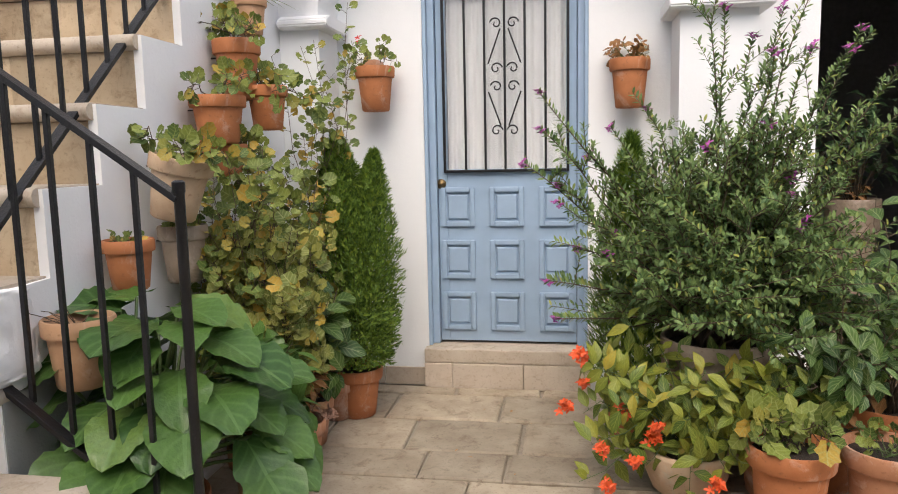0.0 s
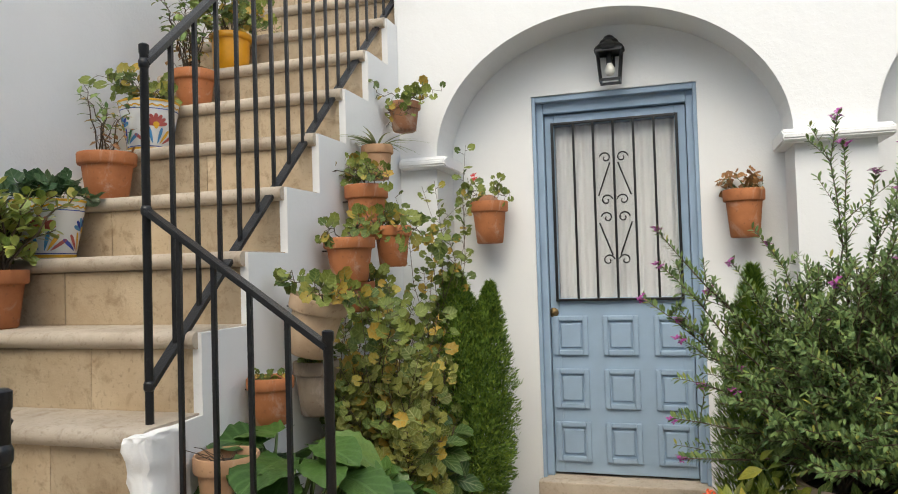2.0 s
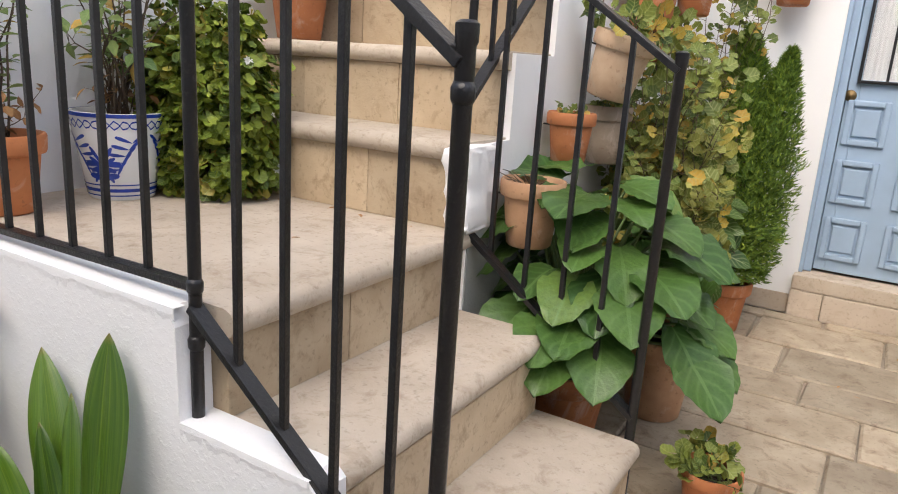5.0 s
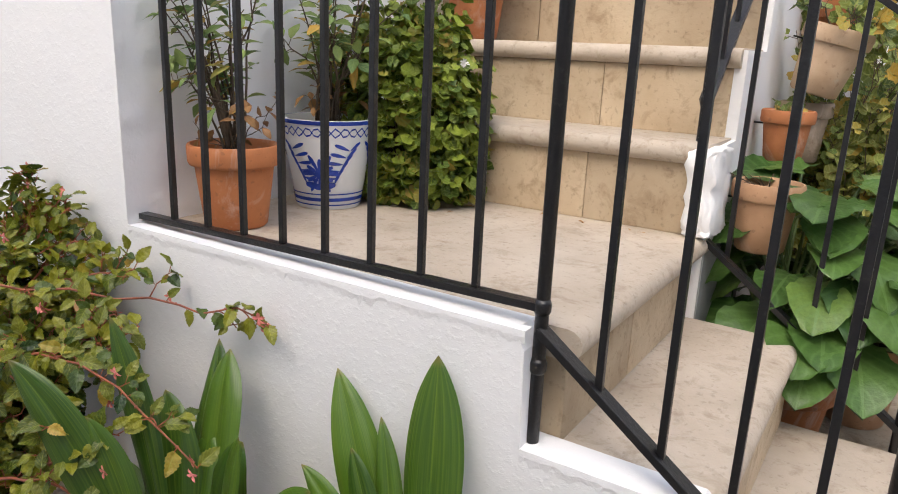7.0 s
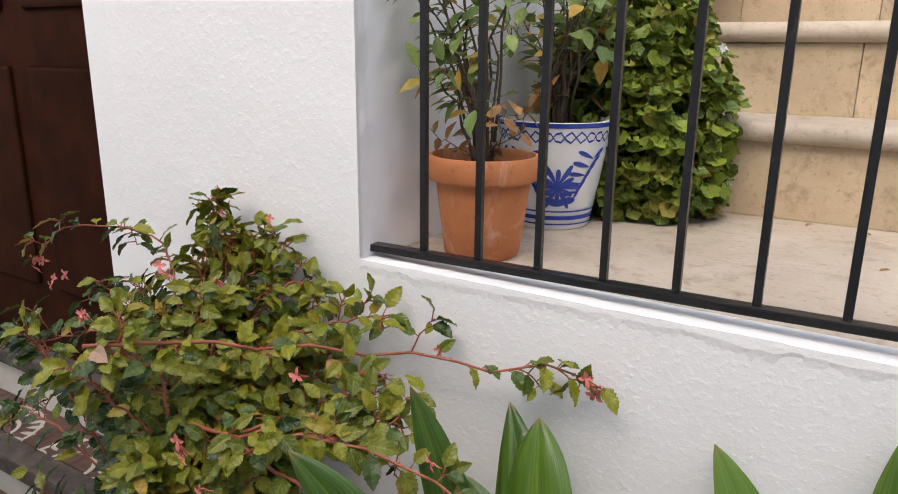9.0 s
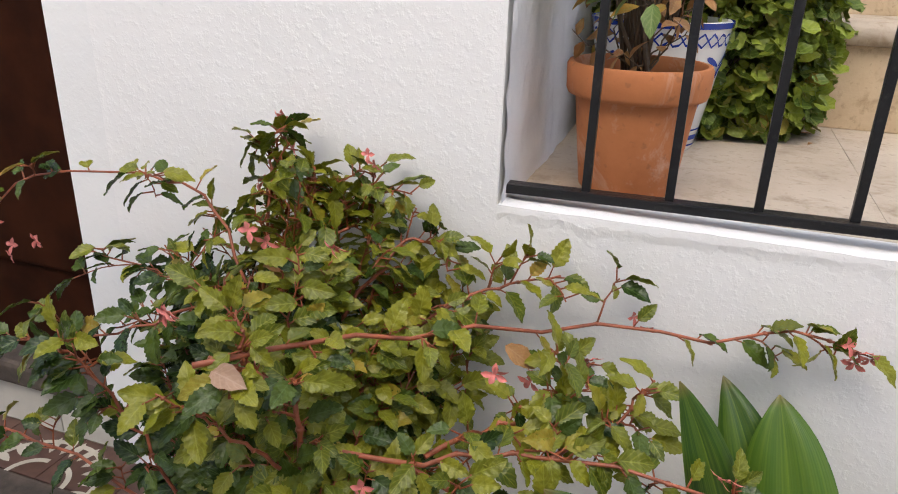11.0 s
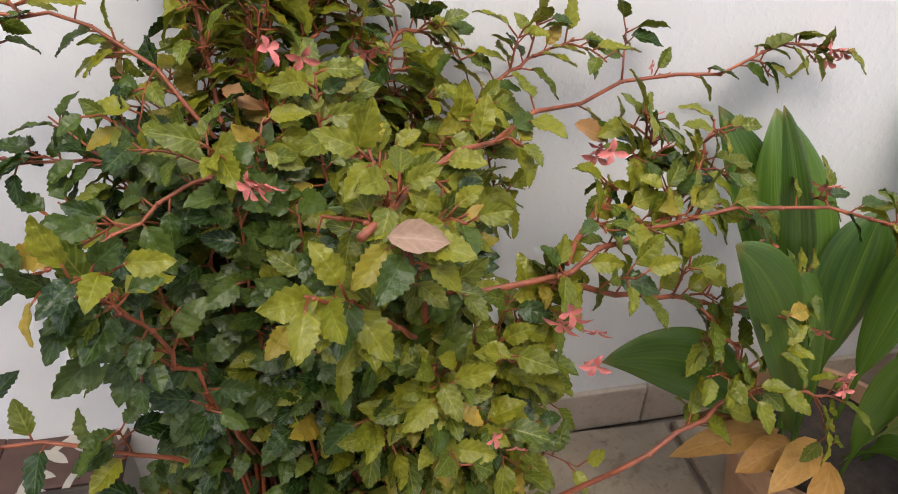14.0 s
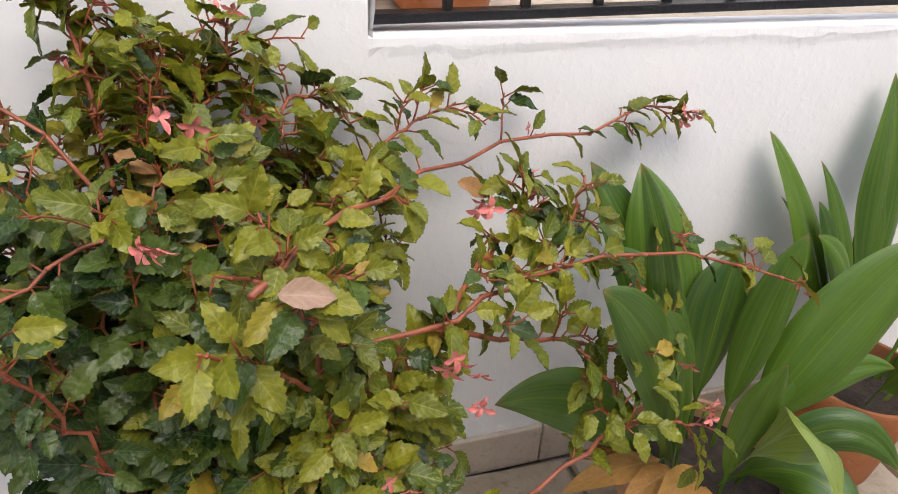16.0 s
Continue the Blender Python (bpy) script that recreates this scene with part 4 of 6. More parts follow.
round_post(r1, *PA, 0.445, 1.93, 0.0118, (0.70, 0.595))
bar(r1, "bottom_rail", (XL + 0.016, -3.0, 0.683), (PA[0], -3.003, 0.700), 0.026, 0.014)
bar(r1, "top_rail", (XL + 0.016, -3.0, 1.875), (PA[0], -3.003, 1.88), 0.034, 0.014)
for i in range(8):
    x = -1.640 + 0.1168 * i
    bar(r1, "baluster", (x, -2.998, 0.69), (x, -2.998, 1.875), 0.0125)
r2 = tagged(new("stair_railing"), "black iron railing sloping down the lower steps", "railing", "black iron stair railings")
round_post(r2, *PD, -0.02, 1.155, 0.0125, (1.07,))
bar(r2, "top_rail", (PA[0], -3.006, 1.50), (PD[0], PD[1], 1.105), 0.034, 0.016)
bar(r2, "bottom_rail", (PA[0], -3.006, 0.662), (PD[0], PD[1], 0.285), 0.030, 0.014)
for i in range(4):
    x = -0.578 + 0.111 * i
    f = (x - PA[0]) / (PD[0] - PA[0])
    y = PA[1] + (PD[1] - PA[1]) * f
    bar(r2, "baluster", (x, y, 0.662 - 0.377 * f), (x, y, 1.50 - 0.395 * f), 0.0125)
r3 = tagged(new("stair_railing"), "black iron railing sloping down beside the large-leaved plant", "railing", "black iron stair railings")
round_post(r3, *PC, 0.015, 1.153, 0.0125)
bar(r3, "top_rail", (PB[0], PB[1], 1.475), (PC[0], PC[1], 1.110), 0.032, 0.015)
bar(r3, "bottom_rail", (-0.635, -2.14, 0.648), (PC[0], PC[1], 0.275), 0.030, 0.014)
for i in range(4):
    x = -0.582 + 0.111 * i
    f = (x - PB[0]) / (PC[0] - PB[0])
    y = PB[1] + (PC[1] - PB[1]) * f
    bar(r3, "baluster", (x, y, 0.687 - 0.412 * f), (x, y, 1.475 - 0.365 * f), 0.0125)
r4 = tagged(new("stair_railing"), "black iron railing climbing the upper flight", "railing", "black iron stair railings")
round_post(r4, *PB, 0.895, 1.935, 0.0118, (1.88, 1.475, 1.0))
y_end = 1.5
bar(r4, "top_rail", (PB[0], PB[1], 1.88), (PB[0], y_end, 1.88 + 0.925 * (y_end - PB[1])), 0.034, 0.015)
bar(r4, "bottom_rail", (PB[0], PB[1], 1.0), (PB[0], y_end, 1.0 + 0.893 * (y_end - PB[1])), 0.034, 0.014)
for i in range(1, 32):
    y = PB[1] + 0.112 * i
    bar(r4, "baluster", (PB[0], y, 1.0 + 0.893 * (y - PB[1])), (PB[0], y, 1.88 + 0.925 * (y - PB[1])), 0.0125)


# ---- the lantern over the door ----
def lantern():
    x, y, z = 0.418, -0.085, 2.205
    m = thing("wall_lantern", pose(x, y, z), "black metal wall lantern with clear panes and bulb", "lamp")
    w0, w1, h = 0.046, 0.058, 0.145
    for sx, sy in ((-1, -1), (1, -1), (1, 1), (-1, 1)):
        acc = Acc()
        acc.tube([(sx * w0, sy * w0, 0), (sx * w1, sy * w1, h)], 0.0055, None, 4)
        acc.part("post", IRON, m, "", False)
    for w, zz in ((w0, 0.0), (w1, h)):
        bm = bmesh.new()
        for s in (-1, 1):
            add_box(bm, (-w - 0.006, s * w - 0.006, zz - 0.006), (w + 0.006, s * w + 0.006, zz + 0.006))
            add_box(bm, (s * w - 0.0055, -w, zz - 0.0055), (s * w + 0.0055, w, zz + 0.0055))
        part("frame", bm, IRON, m)
    bm = lathe([(0.078, 0), (0.080, 0.008), (0.068, 0.026), (0.050, 0.040), (0.046, 0.052), (0.030, 0.064), (0.022, 0.076), (0.008, 0.084)], 8)
    bmesh.ops.rotate(bm, cent=(0, 0, 0), matrix=Matrix.Rotation(radians(22.5), 3, "Z"), verts=bm.verts[:])
    bmesh.ops.translate(bm, vec=(0, 0, h + 0.004), verts=bm.verts[:])
    part("roof", bm, IRON, m)
    part("bulb", lathe([(0.008, 0.10), (0.012, 0.09), (0.024, 0.062), (0.025, 0.048), (0.016, 0.030), (0.004, 0.026)][::-1], 20), BULB, m, "frosted white bulb", True)
    part("bulb_holder", lathe([(0.012, 0.09), (0.014, 0.12), (0.010, h)], 12), IRON, m)
    part("bracket", box((-0.012, 0.0, 0.128), (0.012, 0.085, 0.143), 0.003), IRON, m)
    part("wall_plate", box((-0.022, 0.078, 0.09), (0.022, 0.0845, 0.15), 0.003), IRON, m)


lantern()


# ---- plants ----
def poses_box(rng, n, c, r, shell=0.0):
    out = []
    while len(out) < n:
        p = np.array([rng.uniform(-1, 1) for _ in range(3)])
        d = np.linalg.norm(p)
        if shell <= d <= 1:
            out.append(np.asarray(c) + p * np.asarray(r))
    return out


def stemmed(parent, rng, tips, base, leaves, leaf_mat, stem_mat, per=10, r0=0.004, rise=0.08, spread=0.85, start=0.25, wild=0.01, stalk=0.0, size=(0.8, 1.2), droop=0.0, names=("stem", "foliage"), base_spread=0.03, face=(0.0, -0.25, 0.9)):
    """Stems from the pot to the tips, with leaves along them."""
    stems, foliage = Acc(), Acc()
    for tip in tips:
        b = np.asarray(base) + np.array([rng.uniform(-1, 1), rng.uniform(-1, 1), 0]) * base_spread
        pts = bend(b, tip, 0, rise, 8, rng, wild)
        stems.tube(pts, r0, r0 * 0.35, 5)
        dress(foliage, pts, leaves, per, rng, start, spread, 0.5, size, droop, stalk, stems, face)
    s = stems.part(names[0], stem_mat, parent)
    foliage.part(names[1], leaf_mat, parent)
    return s


def leaf_set(n, rng, **k):
    return [leaf_shape(rng=rng, **k) for _ in range(n)]


def geranium(parent, rng, base, tips, material=None, size=0.045, per=9, rise=0.08, wild=0.02):
    leaves = [round_leaf(size * rng.uniform(0.8, 1.2), 7, rng.uniform(0.08, 0.25), rng) for _ in range(6)]
    return stemmed(parent, rng, tips, base, leaves, material or GERAN, STEM_WOOD, per, 0.0028, rise, 0.8, 0.2, wild, 0.025, (0.7, 1.25), 0.0, face=(0.25, -0.75, 0.5))


# begonia beside the brown door
rng = random.Random(21)
BEG = np.array([-2.02, -3.32, LANE])
beg = thing("begonia", pose(*BEG), "bushy begonia with reddish stems and pink flowers", "plant")
pot(beg, 0.15, 0.24, TERRA_OLD, label="terracotta pot hidden under the leaves")


def begonia_leaf(rng, length=0.048, width=0.029):
    """A lopsided, toothed leaf, quilted between its side veins and curled down at the tip."""
    rows, cols = 14, 3
    v, uv = [], []
    lop, curl, phase = rng.uniform(-0.12, 0.12), rng.uniform(0.08, 0.34), rng.uniform(0, 6)
    for i in range(rows + 1):
        s = i / rows
        w = (math.sin(math.pi * min(s, 0.999) ** 0.72) ** 0.75) * width / 2 * min(1.0, 0.25 + 6 * s)
        for j in range(-cols, cols + 1):
            u = j / cols
            tooth = (1 + (0.13 if i % 2 else -0.07)) if abs(j) == cols and 0 < i < rows else 1.0
            x = u * w * tooth * (1 + lop * (1 if u > 0 else -1))
            quilt = math.sin(s * 30 - abs(u) * 5.5 + 0.4 * phase) * 0.0019 * (1 - (2 * abs(u) - 1) ** 2)
            z = abs(x) * 0.42 - 9.0 * x * x - curl * length * s * s + quilt + 0.0016 * abs(u) * math.sin(13 * s + phase + u) + rng.uniform(-0.0006, 0.0006)
            v.append((x, s * length - 0.10 * length * abs(u) * (1 - s) ** 3, z))
            uv.append((0.5 + u * 0.5, s))
    k = 2 * cols + 1
    f = [(i * k + j, i * k + j + 1, (i + 1) * k + j + 1, (i + 1) * k + j) for i in range(rows) for j in range(k - 1)]
    return np.array(v), f, np.array(uv)


beg_leaves = [begonia_leaf(rng) for _ in range(9)]
beg_sink = []  # shape, pose, young or dark (old and shaded leaves)
spots = []
petioles = Acc()


def smooth_path(ctrl, n=14, wild=0.0):
    """A stem through its control points, with a slight zigzag from node to node."""
    c = np.array(ctrl, float)
    c = np.vstack([2 * c[0] - c[1], c, 2 * c[-1] - c[-2]])
    out = []
    for i in range(n):
        u = (len(c) - 3) * i / (n - 1)
        k = min(int(u), len(c) - 4)
        t = u - k
        a, b, d, e = c[k:k + 4]
        out.append(0.5 * (2 * b + (d - a) * t + (2 * a - 5 * b + 4 * d - e) * t * t + (3 * b - a - 3 * d + e) * t ** 3))
    out = np.array(out)
    if wild:
        out[1:-1] += np.array([[rng.gauss(0, wild) for _ in range(3)] for _ in range(n - 2)])
    out[:, 1] = np.minimum(out[:, 1], YF - 0.012)
    return out


def stem_part(pts, r0, r1, material):
    acc = Acc()
    acc.tube(pts - BEG, r0, r1, 7)
    for p in pts[2:-1:2]:
        acc.tube([p - BEG - np.array([0, 0, r1]), p - BEG + np.array([0, 0, r1])], r0 * 1.15, r0 * 1.0, 6)
    acc.part("stem", material, beg)


def set_leaves(pts, n, start, young, size=(0.6, 1.0)):
    """Leaves on short red stalks, alternately along a stem, their faces turned out of the bush."""
    for i in range(n):
        s = start + (1 - start) * (i + rng.random()) / n
        k = min(int(s * (len(pts) - 1)), len(pts) - 2)
        p = pts[k] + (pts[k + 1] - pts[k]) * (s * (len(pts) - 1) - k)
        way = unit(pts[k + 1] - pts[k])
        out = unit((p[0] - BEG[0], p[1] + 3.22, 0.0))
        side = unit(np.cross(way, (0.2, -0.5, 0.8))) * (1 if i % 2 else -1)
        d = unit(side * 0.8 + out * 0.35 + way * 0.35 + np.array([rng.gauss(0, 0.35), rng.gauss(0, 0.3), rng.gauss(-0.10, 0.32)]))
        q = p + unit(d + np.array([0, 0, 0.5])) * rng.uniform(0.008, 0.022)
        q[1] = min(q[1], YF - 0.016)
        if q[1] + 0.05 * d[1] > YF - 0.016:
            d[1] = -abs(d[1]) * 0.4
        petioles.tube([p - BEG, q - BEG], 0.0013, 0.0011, 4)
        up = out * 0.6 + np.array([rng.gauss(0, 0.35), -0.35 + rng.gauss(0, 0.3), 0.75])
        m = leaf_pose(q, d, up, rng.uniform(*size))
        m[:3, 3] -= BEG
        # low on the left more leaves turn dark: the bush's shade put into colour
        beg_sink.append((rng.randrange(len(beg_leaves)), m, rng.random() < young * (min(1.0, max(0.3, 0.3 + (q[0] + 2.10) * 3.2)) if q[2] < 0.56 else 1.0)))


def branch(ctrl, r=0.0035, leaves=14, twigs=4, young=0.85, start=0.15, flower=0, material=None, size=(0.6, 1.0)):
    """A long arching stem with leafy side twigs and a few flowers at its end."""
    pts = smooth_path(ctrl, 16, 0.003)
    stem_part(pts, r, r * 0.45, material or STEM_SALMON)
    set_leaves(pts, leaves, start, young, size)
    for i in range(twigs):
        k = int(len(pts) * (start + (0.95 - start) * (i + rng.random()) / twigs))
        k = min(k, len(pts) - 2)
        a = pts[k]
        way = unit(pts[k + 1] - pts[k])
        b = a + (way * 0.3 + np.array([rng.gauss(0, 0.6), rng.gauss(-0.25, 0.5), rng.gauss(0.15, 0.6)])) * 0.05
        twig = smooth_path([a, (a + b) / 2 + np.array([0, 0, 0.008]), b], 6, 0.001)
        stem_part(twig, r * 0.45, r * 0.3, STEM_RED)
        set_leaves(twig, 5, 0.3, young, (size[0] * 0.85, size[1] * 0.9))
    for _ in range(flower):
        spots.append((pts[-1] + np.array([rng.uniform(-0.015, 0.015), -0.008, rng.uniform(-0.02, 0.012)]) - BEG, (rng.uniform(-0.5, 0.5), -0.7, rng.uniform(-0.7, 0.3))))


# stems that lean on the wall
for ctrl, fl in (
    (((-2.06, -3.24, 0.40), (-2.086, -3.14, 0.645), (-2.098, -3.10, 0.715), (-2.080, -3.085, 0.755)), 2),
    (((-1.99, -3.25, 0.42), (-1.985, -3.14, 0.60), (-1.953, -3.10, 0.635), (-1.933, -3.085, 0.715)), 2),
    (((-2.03, -3.24, 0.45), (-2.04, -3.14, 0.62), (-2.03, -3.11, 0.69)), 1),
    (((-1.98, -3.24, 0.45), (-1.88, -3.12, 0.61), (-1.815, -3.08, 0.592)), 0),
    (((-1.86, -3.24, 0.46), (-1.796, -3.18, 0.55), (-1.731, -3.12, 0.573), (-1.650, -3.085, 0.590)), 0),
):
    branch(ctrl, 0.0034, 16, 5, 0.8, 0.2, fl)
for i in range(16):
    x = -2.14 + 0.024 * i
    top = 0.70 - 0.10 * abs(i - 5) / 5 + rng.uniform(-0.05, 0.03)
    branch(((-2.03 + 0.05 * rng.uniform(-1, 1), -3.26, 0.40), (x, -3.17, top - 0.12), (x + rng.uniform(-0.03, 0.03), -3.11, top)), 0.0026, 17, 3, 0.95, 0.25, 0, STEM_RED)
# stems that arch over the tiled steps and the door jamb
for ctrl, fl, n in (
    (((-2.04, -3.24, 0.44), (-2.102, -3.20, 0.59), (-2.191, -3.16, 0.655), (-2.285, -3.17, 0.675), (-2.47, -3.20, 0.665), (-2.60, -3.20, 0.57)), 4, 15),
    (((-2.05, -3.28, 0.42), (-2.097, -3.25, 0.535), (-2.237, -3.20, 0.530), (-2.40, -3.19, 0.545)), 0, 15),
    (((-2.05, -3.30, 0.45), (-2.071, -3.30, 0.555), (-2.162, -3.35, 0.528), (-2.30, -3.40, 0.50)), 0, 13),
    (((-2.08, -3.38, 0.25), (-2.111, -3.42, 0.414), (-2.141, -3.45, 0.520), (-2.19, -3.46, 0.56)), 0, 11),
    (((-2.10, -3.35, 0.18), (-2.28, -3.38, 0.31), (-2.48, -3.36, 0.28), (-2.56, -3.34, 0.20)), 0, 14),
    (((-2.12, -3.32, 0.05), (-2.30, -3.40, 0.12), (-2.44, -3.44, 0.04)), 0, 14),
):
    branch(ctrl, 0.0028, n + 4, 6, 0.65, 0.2, fl)
for i in range(26):
    tip = np.array([-2.06 - 0.22 * rng.random(), -3.13 - 0.12 * rng.random(), 0.22 + 0.36 * rng.random()])
    pts = smooth_path([(-2.06, -3.30, 0.05), (tip + BEG) / 2 + np.array([0.03, 0, 0.20]), tip], 9, 0.005)
    stem_part(pts, 0.0024, 0.0011, STEM_RED)
    set_leaves(pts, 18, 0.35, 0.6, (0.6, 1.0))
# stems that reach along the low wall
for ctrl, fl, n, tw in (
    (((-1.955, -3.49, 0.600), (-1.90, -3.40, 0.585), (-1.80, -3.27, 0.555), (-1.62, -3.13, 0.540), (-1.44, -3.09, 0.535), (-1.36, -3.08, 0.560), (-1.26, -3.075, 0.548)), 3, 11, 3),
    (((-1.889, -3.40, 0.455), (-1.763, -3.38, 0.456), (-1.673, -3.35, 0.470), (-1.599, -3.33, 0.470), (-1.467, -3.32, 0.470), (-1.315, -3.32, 0.431), (-1.18, -3.32, 0.372)), 1, 14, 6),
    (((-1.74, -3.37, 0.46), (-1.66, -3.27, 0.470), (-1.606, -3.24, 0.483), (-1.578, -3.20, 0.530)), 2, 9, 6),
    (((-1.599, -3.33, 0.470), (-1.57, -3.28, 0.472), (-1.54, -3.25, 0.480), (-1.502, -3.20, 0.522)), 0, 8, 5),
    (((-1.763, -3.38, 0.450), (-1.65, -3.36, 0.40), (-1.568, -3.35, 0.366), (-1.490, -3.35, 0.346), (-1.402, -3.35, 0.327)), 1, 9, 4),
):
    branch(ctrl, 0.0036, n + 3, tw + 2, 0.85, 0.15, fl)
# the thick old stem at the front, its low runner and the leafy fronts
branch(((-1.93, -3.38, 0.02), (-1.905, -3.40, 0.30), (-1.889, -3.40, 0.46), (-1.905, -3.40, 0.53), (-1.95, -3.47, 0.60)), 0.0052, 10, 8, 0.85, 0.3)
branch(((-1.80, -3.42, 0.10), (-1.649, -3.45, 0.231), (-1.535, -3.41, 0.262), (-1.520, -3.40, 0.324), (-1.578, -3.38, 0.384)), 0.0038, 9, 4, 1.0, 0.3)
branch(((-1.535, -3.41, 0.262), (-1.45, -3.40, 0.250), (-1.384, -3.40, 0.225), (-1.355, -3.40, 0.245)), 0.0028, 7, 2, 1.0, 0.2, 2)
branch(((-1.905, -3.42, 0.430), (-1.95, -3.46, 0.50), (-2.000, -3.50, 0.560)), 0.0028, 7, 1, 0.9, 0.4, 0, None, (0.75, 1.1))
branch(((-1.95, -3.38, 0.48), (-1.924, -3.44, 0.580), (-1.940, -3.43, 0.640)), 0.0028, 9, 3, 0.85, 0.2)
for i in range(15):
    a = -0.15 - 1.25 * i / 14
    e = np.array([-1.99 + 0.27 * math.cos(a) * rng.uniform(0.75, 1.1), -3.31 + 0.14 * math.sin(a), 0.14 + 0.32 * rng.random()])
    branch(((-1.95, -3.36, 0.05), (-1.93 + 0.1 * math.cos(a), -3.38 + 0.05 * math.sin(a), e[2] * 0.8), e), 0.0026, 13, 5, 0.9, 0.35, 0)
# older inner stems with darker leaves; low and left the dark also paints shade
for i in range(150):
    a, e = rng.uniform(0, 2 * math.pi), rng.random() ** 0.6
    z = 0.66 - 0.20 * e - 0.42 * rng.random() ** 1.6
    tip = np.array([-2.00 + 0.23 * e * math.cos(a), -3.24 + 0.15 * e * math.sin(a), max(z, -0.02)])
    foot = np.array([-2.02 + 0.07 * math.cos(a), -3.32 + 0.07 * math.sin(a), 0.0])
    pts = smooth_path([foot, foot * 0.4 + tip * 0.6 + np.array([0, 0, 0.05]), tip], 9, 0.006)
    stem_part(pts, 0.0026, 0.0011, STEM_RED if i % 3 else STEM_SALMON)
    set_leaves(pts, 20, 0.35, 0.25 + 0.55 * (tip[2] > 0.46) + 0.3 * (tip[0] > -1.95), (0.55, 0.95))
for i in range(26):
    a = math.pi * (0.95 + 1.1 * i / 25)
    tip = np.array([-2.03 + rng.uniform(0.20, 0.33) * math.cos(a), -3.32 + rng.uniform(0.12, 0.22) * math.sin(a), rng.uniform(-0.10, 0.22)])
    pts = smooth_path([(-2.02, -3.33, 0.02), (tip + BEG + np.array([0, 0, 0.33])) / 2, tip], 8, 0.005)
    stem_part(pts, 0.0024, 0.0011, STEM_RED)
    # the left side gets more dark leaves, shade given by colour
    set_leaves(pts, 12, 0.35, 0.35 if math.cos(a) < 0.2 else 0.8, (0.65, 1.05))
tagged(petioles.part("leaf_stalk", STEM_RED, beg), kind="stuff")
for p in ((-2.110, -3.12, 0.673), (-2.027, -3.45, 0.618), (-2.04, -3.44, 0.63), (-1.997, -3.30, 0.672), (-1.647, -3.22, 0.498), (-1.66, -3.225, 0.502), (-1.532, -3.095, 0.545), (-1.774, -3.47, 0.46), (-1.740, -3.47, 0.414), (-1.76, -3.475, 0.475), (-1.416, -3.32, 0.480), (-1.463, -3.31, 0.415), (-1.831, -3.50, 0.356), (-1.924, -3.25, 0.64), (-1.683, -3.311, 0.56), (-2.56, -3.20, 0.52), (-2.50, -3.21, 0.545)):
    spots.append((np.array(p) - BEG, (rng.uniform(-0.5, 0.5), -0.8, rng.uniform(-0.7, 0.2))))
beg_sink.sort(key=lambda s: s[1][1, 3])
shared, rest = {}, (Acc(), Acc())
for k, (i, m, young) in enumerate(beg_sink):
    if k < 300:
        if (i, young) not in shared:
            one = Acc()
            one.add(*beg_leaves[i])
            shared[i, young] = one.mesh("leaf")
        link("leaf", shared[i, young], BEGONIA_PART if young else BEGONIA_OLD_SHADED_PART, beg, "", to_matrix(m))
    else:
        rest[int(young)].leaf(beg_leaves[i], m)
tagged(rest[1].part("foliage", BEGONIA, beg), kind="stuff")
tagged(rest[0].part("inner_foliage", BEGONIA_OLD_SHADED, beg, "darker older leaves inside the bush, with shade in their colour low left"), kind="stuff")
flowers(beg, "flower", PINK, spots, 4, 0.0145, rng, 2)
for k, (p, way) in enumerate((((0.085, -0.165, 0.80), (0.9, -0.3, 0.1)), ((0.33, 0.10, 0.745), (0.9, -0.2, -0.3)), ((-0.05, 0.13, 0.80), (0.8, -0.4, -0.2)))):
    acc = Acc()
    acc.leaf(leaf_shape(0.046, 0.028, 9, 0.45, 0.45, 0.3, 0.06, 0.06, 0.4, cols=3, rng=rng), leaf_pose(p, way, (0, -0.6, 0.8)))
    acc.part("withered_leaf", (DRY_PINK, DRY, DRY)[k], beg, "withered brown leaf")


